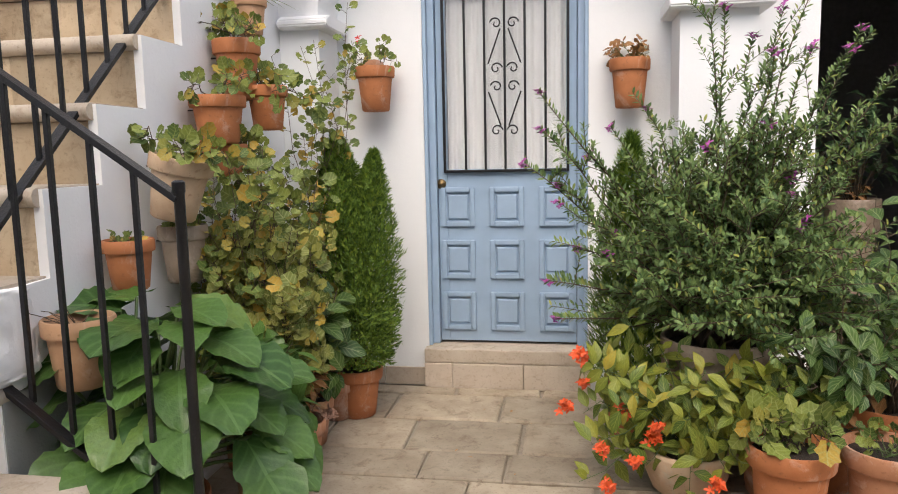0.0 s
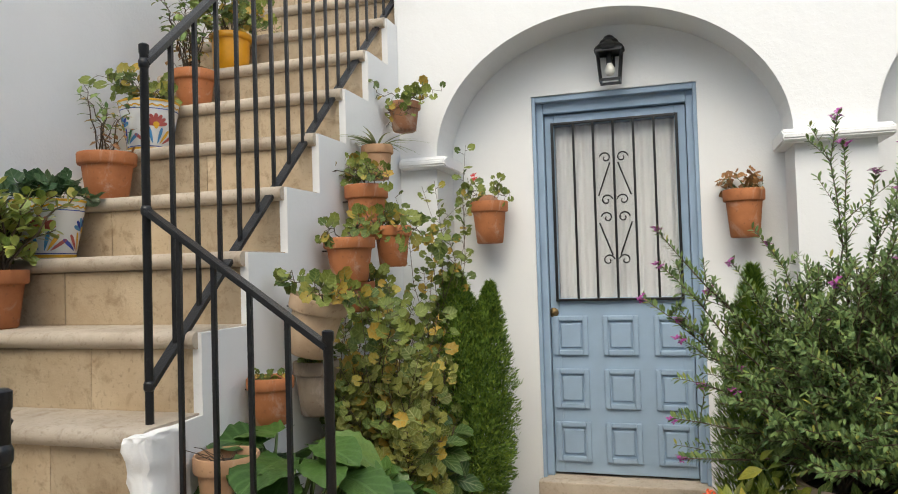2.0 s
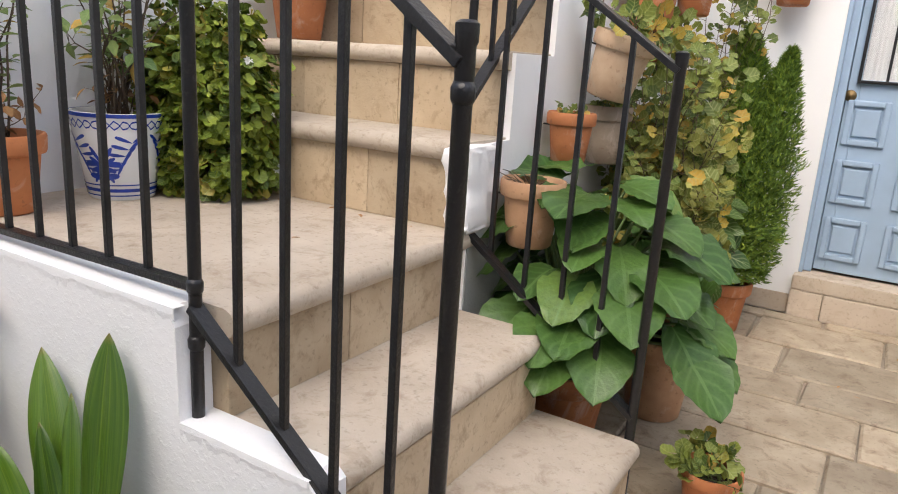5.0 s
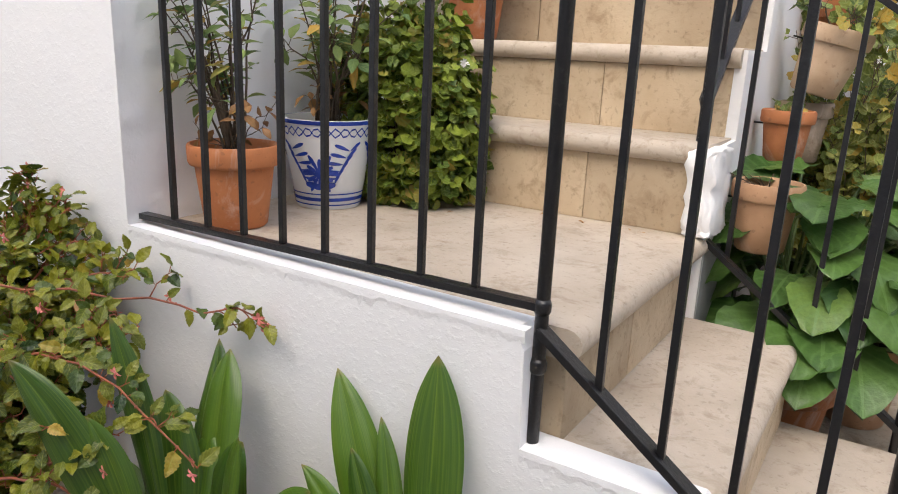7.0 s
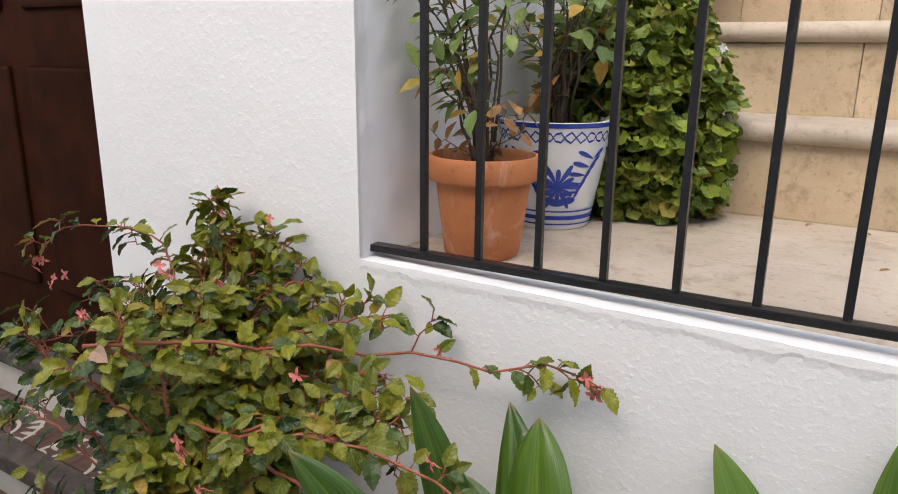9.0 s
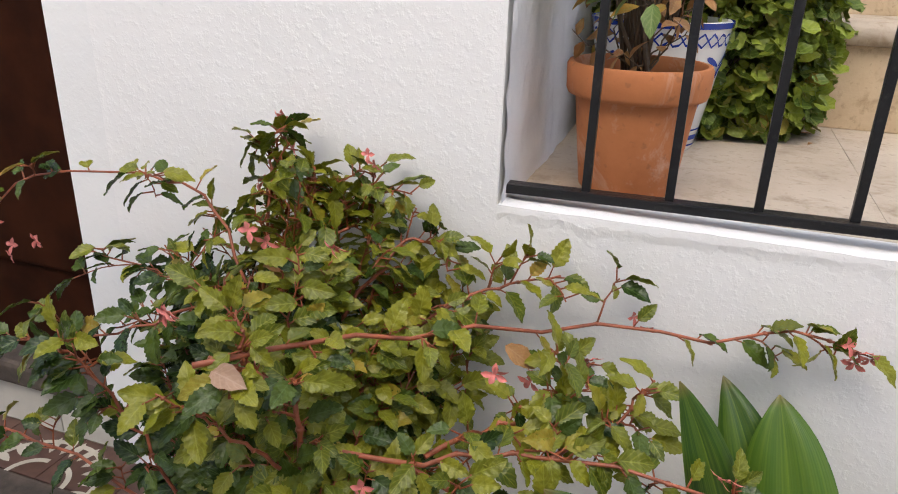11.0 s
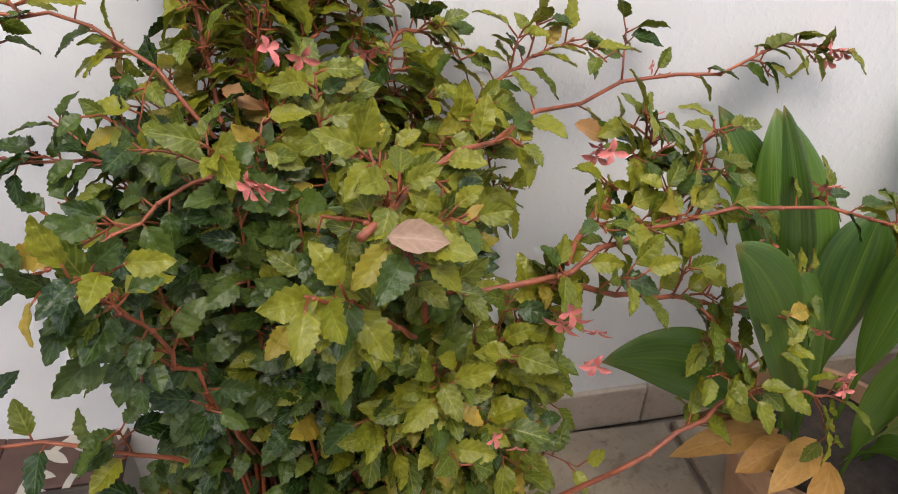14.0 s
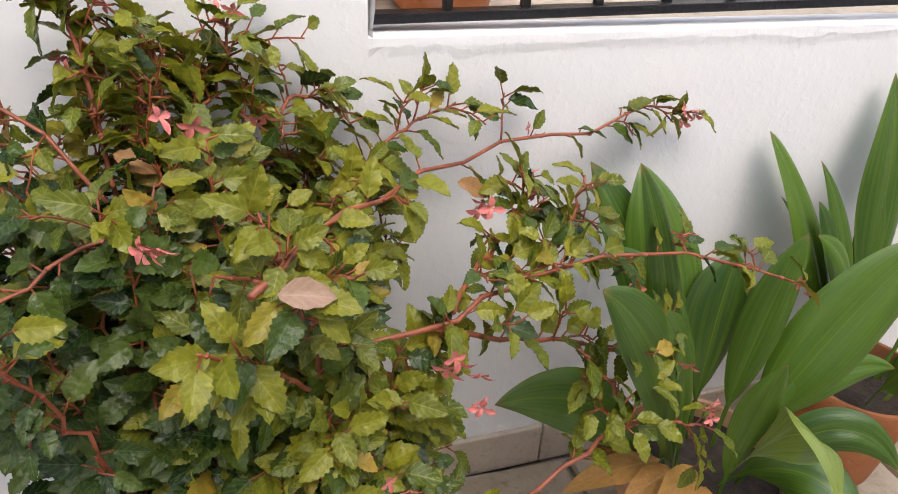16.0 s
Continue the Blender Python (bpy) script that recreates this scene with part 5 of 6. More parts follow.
def blade_mesh(rng, base, tip, width, rise, face):
    """A broad blade on a narrow stalk: it climbs from the base, then arches to its pointed tip."""
    rows, cols = 26, 5
    base, tip = np.asarray(base, float), np.asarray(tip, float)
    mid = base * 0.58 + tip * 0.42 + np.array([rng.uniform(-0.03, 0.03), 0, rise])
    acc, v, uv = Acc(), [], []
    phase = rng.uniform(0, 6)
    stalk = rng.uniform(0.14, 0.22)
    for i in range(rows + 1):
        s = i / rows
        p = (1 - s) ** 2 * base + 2 * s * (1 - s) * mid + s * s * tip
        way = unit(2 * (1 - s) * (mid - base) + 2 * s * (tip - mid))
        x = unit(np.cross(way, face))
        n = np.cross(x, way)
        u = max(0.0, (s - stalk) / (1 - stalk))
        w = max(0.004, width / 2 * min(math.sin(math.pi * u ** 0.86) ** 0.72 if 0 < u < 1 else 0, 2.3 * (1 - u) ** 0.8))
        if i == rows:
            w = 0.0008
        for j in range(-cols, cols + 1):
            t = j / cols
            lift = w * (0.50 * abs(t) - 0.62 * t * t) + 0.14 * w * t * t * math.sin(7 * s + phase + 2 * t)
            v.append(p + x * (w * t) + n * lift)
            uv.append((0.5 + 0.5 * t, s))
    k = 2 * cols + 1
    acc.add(v, [(i * k + j, i * k + j + 1, (i + 1) * k + j + 1, (i + 1) * k + j) for i in range(rows) for j in range(k - 1)], np.array(uv))
    return acc.mesh("leaf")


def aspidistra(x, y, r, h, blades, seed, material, label):
    rng = random.Random(seed)
    t = thing("aspidistra", pose(x, y, LANE), label, "plant", "aspidistras by the low wall")
    pot(t, r, h, material, label="terracotta pot")
    o = np.array([x, y, LANE])
    for i, (tx, ty, tz, width, rise) in enumerate(blades):
        d = np.array([tx, ty, tz]) - o
        a = math.atan2(d[1], d[0])
        b = np.array([0.35 * r * math.cos(a) + rng.uniform(-0.02, 0.02), 0.35 * r * math.sin(a) + rng.uniform(-0.02, 0.02), h - 0.04])
        face = np.array([-0.30 * math.cos(a) + rng.uniform(-0.25, 0.25), -0.30 * math.sin(a) - 0.80, 0.50])
        link("leaf", blade_mesh(rng, b, d, width * 1.22, rise + 0.03, face), ASPID if (i + 1) % 9 else ASPID_PALE, t)
    return t


asp = aspidistra(-1.25, -3.31, 0.155, 0.235, (
    (-1.590, -3.42, 0.50, 0.085, 0.13), (-1.475, -3.28, 0.575, 0.062, 0.12), (-1.415, -3.07, 0.475, 0.085, 0.10), (-1.345, -3.10, 0.480, 0.105, 0.12),
    (-1.615, -3.25, 0.18, 0.085, 0.14), (-1.43, -3.20, 0.40, 0.09, 0.12), (-0.93, -3.30, 0.415, 0.105, 0.08), (-1.28, -3.42, 0.330, 0.050, 0.06),
    (-1.26, -3.56, 0.190, 0.070, 0.24), (-1.02, -3.47, 0.10, 0.055, 0.20), (-1.13, -3.54, 0.06, 0.075, 0.14), (-0.92, -3.33, 0.17, 0.050, 0.14),
    (-1.20, -3.20, 0.36, 0.10, 0.10), (-1.45, -3.36, 0.40, 0.055, 0.13), (-1.14, -3.26, 0.42, 0.06, 0.10), (-1.33, -3.17, 0.33, 0.09, 0.10)), 31, TERRA_PALE, "aspidistra with broad dark green blades in pale clay pot")
rng = random.Random(32)
for i in range(7):
    acc = Acc()
    a = 2.5 + 0.26 * i
    acc.leaf(leaf_shape(rng.uniform(0.09, 0.15), 0.05, 9, 0.5, 0.3, 0.55, 0.05, 0.03, 0.5, cols=3, rng=rng), leaf_pose((math.cos(a) * 0.10, math.sin(a) * 0.10, 0.26 + rng.uniform(0, 0.06)), (math.cos(a), math.sin(a), 0.35), (0.1, -0.3, 1)))
    acc.part("dry_leaf", DRY_ORANGE, asp, "withered orange-brown leaf")
aspidistra(-0.80, -3.205, 0.135, 0.235, (
    (-1.080, -3.065, 0.500, 0.080, 0.10), (-0.850, -3.065, 0.590, 0.095, 0.12), (-1.007, -3.065, 0.368, 0.030, 0.08), (-0.961, -3.08, 0.442, 0.045, 0.10),
    (-0.990, -3.13, 0.391, 0.050, 0.10), (-1.047, -3.20, 0.370, 0.050, 0.14), (-0.842, -3.10, 0.430, 0.050, 0.10), (-0.60, -3.16, 0.34, 0.08, 0.14),
    (-0.70, -3.40, 0.16, 0.07, 0.20), (-0.92, -3.42, 0.10, 0.07, 0.18), (-0.56, -3.28, 0.20, 0.075, 0.18), (-0.78, -3.10, 0.30, 0.08, 0.08)), 33, TERRA, "aspidistra with upright glossy blades in terracotta pot")


# large-leaved plant at the foot of the railing
def large_leaved():
    rng = random.Random(41)
    c = np.array([-0.43, -1.89, COURT])
    t = thing("large_leaved_plant", pose(*c), "lush plant with large glossy green leaves in clay pot", "plant")
    pot(t, 0.165, 0.26, TERRA, label="wide terracotta pot")
    shapes = []
    for i in range(5):
        acc = Acc()
        acc.add(*leaf_shape(1.0, rng.uniform(0.80, 0.95), 14, 0.42, 0.20, rng.uniform(0.15, 0.42), 0.035, 0, 0.25, 0.18, 4, rng))
        shapes.append(acc.mesh("leaf"))
    stalks = Acc()
    for i in range(64):
        a = i * 2.4 + rng.uniform(-0.3, 0.3)
        e = (i + 1) / 64
        rr = 0.06 + 0.27 * e ** 0.7
        z = 0.78 - 0.42 * e ** 1.2 + rng.uniform(-0.06, 0.05)
        p = np.array([math.cos(a) * rr * 1.02 + 0.03, math.sin(a) * rr * 0.8 + 0.04, z])
        if c[0] + p[0] < -0.60:
            p[0] = -0.60 - c[0] + rng.uniform(0, 0.1)
        b = np.array([rng.uniform(-0.07, 0.07), rng.uniform(-0.07, 0.07), 0.26])
        stalks.tube(bend(b, p, 0, 0.1, 7), 0.007, 0.004, 6)
        out = np.array([math.cos(a), math.sin(a) - 0.35, 0.05 - 0.75 * e + rng.uniform(-0.3, 0.3)])
        link("leaf", shapes[i % 5], ARUM, t, "", to_matrix(leaf_pose(p, out, (0.35 * math.cos(a) + 0.1, 0.3 * math.sin(a) - 0.3, 0.8), rng.uniform(0.15, 0.225))))
    stalks.part("stalk", STEM_GREEN, t)


large_leaved()


def topiary():
    rng = random.Random(51)
    c = (-0.245, -0.50, COURT)
    t = thing("cypress", pose(*c), "small columnar cypress with two tips in terracotta pot", "plant")
    pot(t, 0.125, 0.23, TERRA)
    acc = Acc()
    sprays = [leaf_shape(0.027, 0.0075, 3, 0.4, 0.3, -0.15, 0.15, 0.4, rng=rng, cols=1) for _ in range(5)]
    trunk = Acc()
    trunk.tube([(0, 0, 0.2), (0.01, 0, 0.6), (0.0, 0, 1.0)], 0.02, 0.006, 7)
    trunk.part("trunk", STEM_WOOD, t)
    for _ in range(34000):
        lobe = rng.random() < 0.42
        z = rng.uniform(0.0, 1.0)
        top = 1.22 if lobe else 1.30
        cx = (0.085 if lobe else -0.04) * (0.35 + z)
        r = 0.185 * (1 - z ** 4.5) ** 0.8 * (0.72 + 0.45 * math.sin(math.pi * min(z + 0.2, 1))) * (0.74 if lobe else 0.95)
        a = rng.uniform(0, 2 * math.pi)
        rr = r * (rng.random() ** 0.35) * (1 + 0.35 * noise.noise((math.cos(a) * 4, math.sin(a) * 4, z * 16)))
        p = np.array([cx + rr * math.cos(a), rr * math.sin(a), 0.25 + z * (top - 0.25)])
        out = np.array([math.cos(a) * 0.55, math.sin(a) * 0.55, 1.0 if z > 0.25 else 0.35]) + np.array([rng.gauss(0, 0.5) for _ in range(3)])
        acc.leaf(sprays[rng.randrange(5)], leaf_pose(p, out, (math.cos(a), math.sin(a), 0.2), rng.uniform(0.7, 1.2)))
    tagged(acc.part("foliage", CYPRESS, t), kind="stuff")


topiary()


def shrub():
    rng = random.Random(61)
    c = np.array([1.27, -0.88, COURT])
    t = thing("flowering_shrub", pose(*c), "tall grey-green shrub with magenta flowers in clay pot", "plant")
    pot(t, 0.20, 0.50, GREY_CLAY, label="tall weathered pot")
    leaves = [leaf_shape(0.029, 0.0115, 3, 0.5, 0.25, 0.1, rng=rng, cols=1) for _ in range(4)]
    stems, fol = Acc(), Acc()
    spots = []
    fixed = [(-0.66, -0.05, 1.42), (-0.70, 0.0, 1.15), (-0.62, -0.08, 0.72), (-0.60, -0.1, 0.58), (-0.02, 0.0, 1.80), (0.02, 0.05, 1.72), (0.30, 0.0, 1.78), (0.27, -0.1, 1.55), (0.42, 0, 1.55), (0.55, -0.1, 1.45), (0.62, -0.1, 1.3), (0.12, -0.25, 1.50), (-0.25, 0, 1.35), (-0.38, 0.02, 1.28)]
    tips = [np.array(p) for p in fixed]
    tips += [np.array(p) for p in ((-0.55, -0.1, 1.0), (-0.52, -0.1, 0.85), (-0.48, 0.0, 1.18), (-0.66, -0.03, 1.30), (-0.60, 0.0, 1.05), (0.22, 0.1, 1.70), (0.48, 0.05, 1.62), (0.10, 0.0, 1.60), (0.66, -0.05, 1.42))]
    while len(tips) < 250:
        a, e = rng.uniform(0, 2 * math.pi), rng.random() ** 0.5
        tips.append(np.array([0.52 * e * math.cos(a) + 0.06, 0.42 * e * math.sin(a) - 0.02, 1.28 - 0.62 * e ** 2 + rng.uniform(-0.30, 0.12)]))
    for k, tip in enumerate(tips):
        pts = bend((rng.uniform(-0.07, 0.07), rng.uniform(-0.07, 0.07), 0.47), tip, 0, 0.12, 9, rng, 0.012)
        stems.tube(pts, 0.005, 0.0016, 5)
        for w in range(8):
            i = rng.randrange(2, 8)
            q = pts[i] + (pts[min(i + 1, 8)] - pts[i]) * 0.5 + np.array([rng.gauss(0, 0.075), rng.gauss(0, 0.075), abs(rng.gauss(0.03, 0.05))])
            side = bend(pts[i], q, 0, 0.01, 5)
            stems.tube(side, 0.0018, 0.001, 4)
            dress(fol, side, leaves, 18, rng, 0.1, 0.62, 0.5, (0.75, 1.25))
        dress(fol, pts, leaves, 110 if k < len(fixed) + 9 else 44, rng, 0.35, 0.62, 0.5, (0.75, 1.25))
        if k < len(fixed) + 9 or rng.random() < 0.08:
            spots.append((pts[-1], (0, -0.3, 1)))
    stems.part("stem", STEM_WOOD, t)
    tagged(fol.part("foliage", SHRUB, t), kind="stuff")
    flowers(t, "flower", MAGENTA, spots, 4, 0.019, rng, 5)


shrub()


# second shrub close behind it, finer and yellower
def cone_bush():
    rng = random.Random(62)
    t = thing("small_conifer", pose(0.98, -0.62, COURT), "small yellow-green conifer in a clay pot", "plant")
    pot(t, 0.12, 0.22, TERRA)
    acc = Acc()
    sprays = [leaf_shape(0.045, 0.009, 3, 0.4, 0.3, -0.2, 0.1, 0.3, rng=rng, cols=1) for _ in range(4)]
    for _ in range(8000):
        z = rng.random()
        r = 0.17 * (1 - z ** 2.5) * (rng.random() ** 0.4)
        a = rng.uniform(0, 2 * math.pi)
        p = (r * math.cos(a), r * math.sin(a), 0.25 + z * 1.0)
        acc.leaf(sprays[rng.randrange(4)], leaf_pose(p, (math.cos(a) * 0.5 + rng.gauss(0, 0.25), math.sin(a) * 0.5 + rng.gauss(0, 0.25), 1), (math.cos(a), math.sin(a), 0.2), rng.uniform(0.7, 1.2)))
    tagged(acc.part("foliage", CYPRESS, t), kind="stuff")


cone_bush()


# ---- pots low in the courtyard ----
def lime_plant():
    rng = random.Random(71)
    t = thing("flowering_plant", pose(1.14, -1.13, COURT), "yellow-green plant with orange flowers in pebbled bowl", "plant")
    bm = lathe([(0.09, 0.0), (0.115, 0.02), (0.14, 0.08), (0.152, 0.15), (0.150, 0.17), (0.138, 0.17), (0.13, 0.14)], 44)
    for v in bm.verts:
        if 0.01 < v.co.z < 0.155:
            n = noise.noise(v.co * 38)
            v.co.x, v.co.y = v.co.x * (1 + 0.05 * n), v.co.y * (1 + 0.05 * n)
    part("pot", bm, BEIGE_CLAY, t, "pebbled stone bowl", True)
    part("soil", lathe([(0.132, 0.13), (0.132, 0.136), (0.05, 0.142)], 24), SOIL, t)
    leaves = leaf_set(5, rng, length=0.075, width=0.038, rows=7, belly=0.42, fold=0.25, droop=0.35, ruffle=0.02, serrate=0.0, tip=1.0)
    tips = [(rng.uniform(-0.40, 0.26), rng.uniform(-0.24, 0.18), rng.uniform(0.10, 0.50)) for _ in range(58)]
    tips += [(-0.36, -0.05, 0.30), (-0.34, 0.0, 0.44), (-0.22, 0.12, 0.60), (-0.15, 0.1, 0.62)]
    stemmed(t, rng, tips, (0, 0, 0.13), leaves, LIME, STEM_GREEN, 9, 0.003, 0.16, 0.8, 0.3, 0.01, 0.01, (0.7, 1.2), 0.15, face=(-0.1, -0.6, 0.65))
    spots = [(np.array(p), (0, -0.6, 0.6)) for p in ((-0.30, -0.2, 0.22), (-0.20, -0.24, 0.20), (0.05, -0.27, 0.15), (-0.37, -0.05, 0.49), (-0.36, -0.06, 0.40), (-0.42, -0.05, 0.31), (-0.22, -0.1, 0.33), (-0.12, -0.14, 0.28), (-0.13, -0.13, 0.24), (-0.28, -0.2, 0.09), (-0.26, -0.22, 0.05), (-0.22, -0.23, 0.05), (-0.03, -0.24, 0.03), (-0.06, -0.25, 0.04), (0.20, -0.2, 0.06), (0.22, -0.1, 0.28), (0.30, -0.05, 0.25), (0.29, -0.05, 0.18))]
    flowers(t, "flower", ORANGE, spots, 5, 0.020, rng, 9)


lime_plant()
rng = random.Random(81)


def simple_pot(x, y, z, r, h, material, label, kind, seed, group="", name="potted_plant", base=0.66, m=None):
    t = thing(name, m or pose(x, y, z), label, "plant", group)
    pot(t, r, h, material, base)
    kind(t, random.Random(seed), r, h)
    return t


def k_geranium(n=14, reach=0.10, up=0.12, material=None, size=0.045, per=10, red=0, sag=0.0):
    def make(t, rng, r, h):
        tips = [(rng.uniform(-1, 1) * (r + reach), rng.uniform(-1, 1) * (r + reach), h + rng.uniform(-sag, up)) for _ in range(n)]
        geranium(t, rng, (0, 0, h - 0.03), tips, material, size, per)
        if red:
            flowers(t, "flower", RED, [(np.array([-0.06, -0.06, h + 0.11 + 0.01 * i]), (0, -0.4, 1)) for i in range(red)], 5, 0.016, rng, 2)
    return make


def k_rose(n=16, reach=0.13, up=0.45, mat=None, size=0.05):
    def make(t, rng, r, h):
        leaves = leaf_set(5, rng, length=size, width=size * 0.55, rows=6, belly=0.45, fold=0.3, droop=0.25, ruffle=0.03, serrate=0.06, tip=0.8)
        tips = [(rng.uniform(-1, 1) * reach, rng.uniform(-1, 1) * reach, h + rng.uniform(0.1, up)) for _ in range(n)]
        stemmed(t, rng, tips, (0, 0, h - 0.04), leaves, mat or ROSE, STEM_WOOD, 9, 0.0035, 0.12, 0.8, 0.3, 0.012, 0.02, (0.6, 1.2), 0.1)
        low = [(rng.uniform(-1, 1) * r * 0.8, rng.uniform(-1, 1) * r * 0.8, h + rng.uniform(0.02, 0.12)) for _ in range(7)]
        stemmed(t, rng, low, (0, 0, h - 0.04), leaves, DRY, STEM_WOOD, 5, 0.002, 0.02, 0.8, 0.3, 0.01, 0.0, (0.5, 0.9), 0.3, ("twig", "dry_foliage"))
    return make


def k_jade(n=26, reach=0.16, up=0.30):
    def make(t, rng, r, h):
        leaves = [leaf_shape(0.046, 0.032, 5, 0.6, 0.15, -0.1, rng=rng, tip=0.2) for _ in range(4)]
        tips = [(rng.gauss(0, 0.5) * reach * 1.3, rng.gauss(0, 0.5) * reach * 1.3, h + rng.uniform(0.04, up)) for _ in range(n)]
        stemmed(t, rng, tips, (0, 0, h - 0.03), leaves, JADE, STEM_WOOD, 14, 0.006, 0.08, 0.75, 0.35, 0.012, 0.0, (0.7, 1.2))
    return make


def k_succ(n=30, size=0.05, mat=None, up=0.06):
    def make(t, rng, r, h):
        leaves = [round_leaf(size * rng.uniform(0.8, 1.2), 5, 0.2, rng) for _ in range(4)]
        tips = [(rng.uniform(-1, 1) * r * 1.05, rng.uniform(-1, 1) * r * 1.05, h + rng.uniform(0.0, up)) for _ in range(n)]
        stemmed(t, rng, tips, (0, 0, h - 0.03), leaves, mat or SUCC, STEM_GREEN, 4, 0.002, 0.02, 0.7, 0.5, 0.004, 0.01)
    return make


def k_spider(t, rng, r, h):
    acc = Acc()
    for i in range(34):
        a = rng.uniform(0, 2 * math.pi)
        acc.leaf(leaf_shape(rng.uniform(0.12, 0.22), 0.012, 8, 0.3, 0.4, rng.uniform(0.4, 1.1), rng=rng), leaf_pose((0, 0, h - 0.02), (math.cos(a), math.sin(a), 1.0), (-math.cos(a), -math.sin(a), 0.6)))
    acc.part("foliage", SPIDER, t)


def k_bare(t, rng, r, h):
    leaves = [round_leaf(0.02, 5, 0.2, rng) for _ in range(3)]
    tips = [(rng.uniform(-1, 1) * r * 0.6, rng.uniform(-1, 1) * r * 0.6, h + rng.uniform(-0.01, 0.03)) for _ in range(7)]
    stemmed(t, rng, tips, (0, 0, h - 0.035), leaves, GERAN, STEM_WOOD, 4, 0.0015, 0.01, 0.8, 0.3, 0.004)


def k_twigs(t, rng, r, h):
    acc = Acc()
    for _ in range(9):
        acc.tube(bend((0, 0, h - 0.04), (rng.uniform(-1, 1) * r, rng.uniform(-1, 1) * r, h + rng.uniform(0.0, 0.03)), 0, 0.01, 5, rng, 0.004), 0.0015, 0.001, 4)
    acc.part("twig", STEM_WOOD, t)


simple_pot(1.42, -1.34, COURT, 0.140, 0.275, TERRA, "round-leaved geranium in terracotta pot", k_geranium(12, 0.02, 0.10, None, 0.06, 6), 82, "courtyard pots")
simple_pot(1.72, -1.30, COURT, 0.140, 0.265, TERRA_OLD, "small seedlings in terracotta pot", k_succ(14, 0.035, GERAN, 0.05), 83, "courtyard pots")
simple_pot(1.62, -1.02, COURT, 0.14, 0.22, TERRA, "dark plant with pale-veined leaves in clay pot", k_rose(34, 0.28, 0.55, DARKLEAF, 0.085), 84, "courtyard pots")
simple_pot(1.90, -0.85, COURT, 0.15, 0.25, TERRA, "dark plant with pale-veined leaves in clay pot", k_rose(36, 0.30, 0.80, DARKLEAF, 0.09), 85, "courtyard pots")
simple_pot(1.42, -1.10, COURT, 0.11, 0.18, TERRA_OLD, "broad brownish-green leaves in clay pot", k_rose(14, 0.16, 0.30, LIME, 0.10), 90, "courtyard pots")
simple_pot(2.35, 0.85, COURT, 0.15, 0.9, GREY_CLAY, "dark potted plant inside the doorway", k_rose(26, 0.3, 0.6, SUCC, 0.09), 86)
simple_pot(0.045, -2.00, COURT, 0.085, 0.13, TERRA, "small green plant in terracotta pot", k_succ(16, 0.035, GERAN, 0.05), 87, "courtyard pots")
simple_pot(-0.24, -1.52, COURT, 0.135, 0.28, TERRA_PALE, "tall pale terracotta pot with leafy plant", k_rose(14, 0.16, 0.34, ARUM, 0.10), 88, "courtyard pots")
simple_pot(-0.30, -1.12, COURT, 0.115, 0.20, TERRA_OLD, "terracotta pot with withered brown leaves", k_rose(12, 0.12, 0.30, DRY, 0.06), 89, "courtyard pots")


def hydrangea():
    rng = random.Random(91)
    t = thing("hydrangea", pose(-0.36, -0.86, COURT), "hydrangea with faded flower heads in clay pot", "plant")
    pot(t, 0.12, 0.2, TERRA_OLD)
    leaves = leaf_set(5, rng, length=0.12, width=0.075, rows=8, belly=0.45, fold=0.22, droop=0.3, ruffle=0.03, serrate=0.04, tip=0.7)
    tips = [(rng.uniform(-0.16, 0.22), rng.uniform(-0.22, 0.12), rng.uniform(0.25, 0.66)) for _ in range(17)]
    stemmed(t, rng, tips, (0, 0, 0.18), leaves, DARKLEAF, STEM_WOOD, 7, 0.004, 0.12, 0.85, 0.4, 0.01, 0.01, (0.6, 1.1), 0.1, face=(0.2, -0.65, 0.6))
    flowers(t, "flower_head", DRY_FLOWER, [(np.array(p), (0, -0.5, 0.5)) for p in ((0.12, -0.18, 0.62), (0.17, -0.2, 0.20), (0.05, -0.12, 0.52))], 4, 0.022, rng, 16)


hydrangea()


# ---- pots on the stairs' white side ----
def hung(y, z_rim, r, h, material, label, kind, seed, x=None, tilt=0.0, lean=0.0):
    """A pot fixed to the stairs' side by an iron hook, its rim at z_rim."""
    px = XR + r + 0.012 if x is None else x
    t = simple_pot(0, 0, 0, r, h, material, label, kind, seed, "pots on the white stair wall", m=pose(px, y, z_rim - h, tilt, lean))
    ring = Acc()
    rr = r * 0.80
    arm = h * 0.72
    ring.tube([(-rr, 0, arm), (XR - px - 0.0, 0, arm)], 0.003, None, 5)
    ring.part("wall_hook", IRON, t, "thin black iron hook")
    return t


hung(-2.0, 0.80, 0.095, 0.185, TERRA_PALE, "weathered terracotta pot with bare soil", k_twigs, 101)
hung(-1.735, 0.972, 0.078, 0.15, TERRA, "terracotta pot with dangling dry roots", k_bare, 102)
hung(-1.53, 1.215, 0.105, 0.20, BEIGE_CLAY, "pale greenish glazed pot leaning from the wall", k_geranium(5, 0.05, 0.05), 103, tilt=0, lean=14)
hung(-1.44, 0.985, 0.085, 0.19, GREY_CLAY, "dull grey clay pot with sparse plant", k_bare, 104)
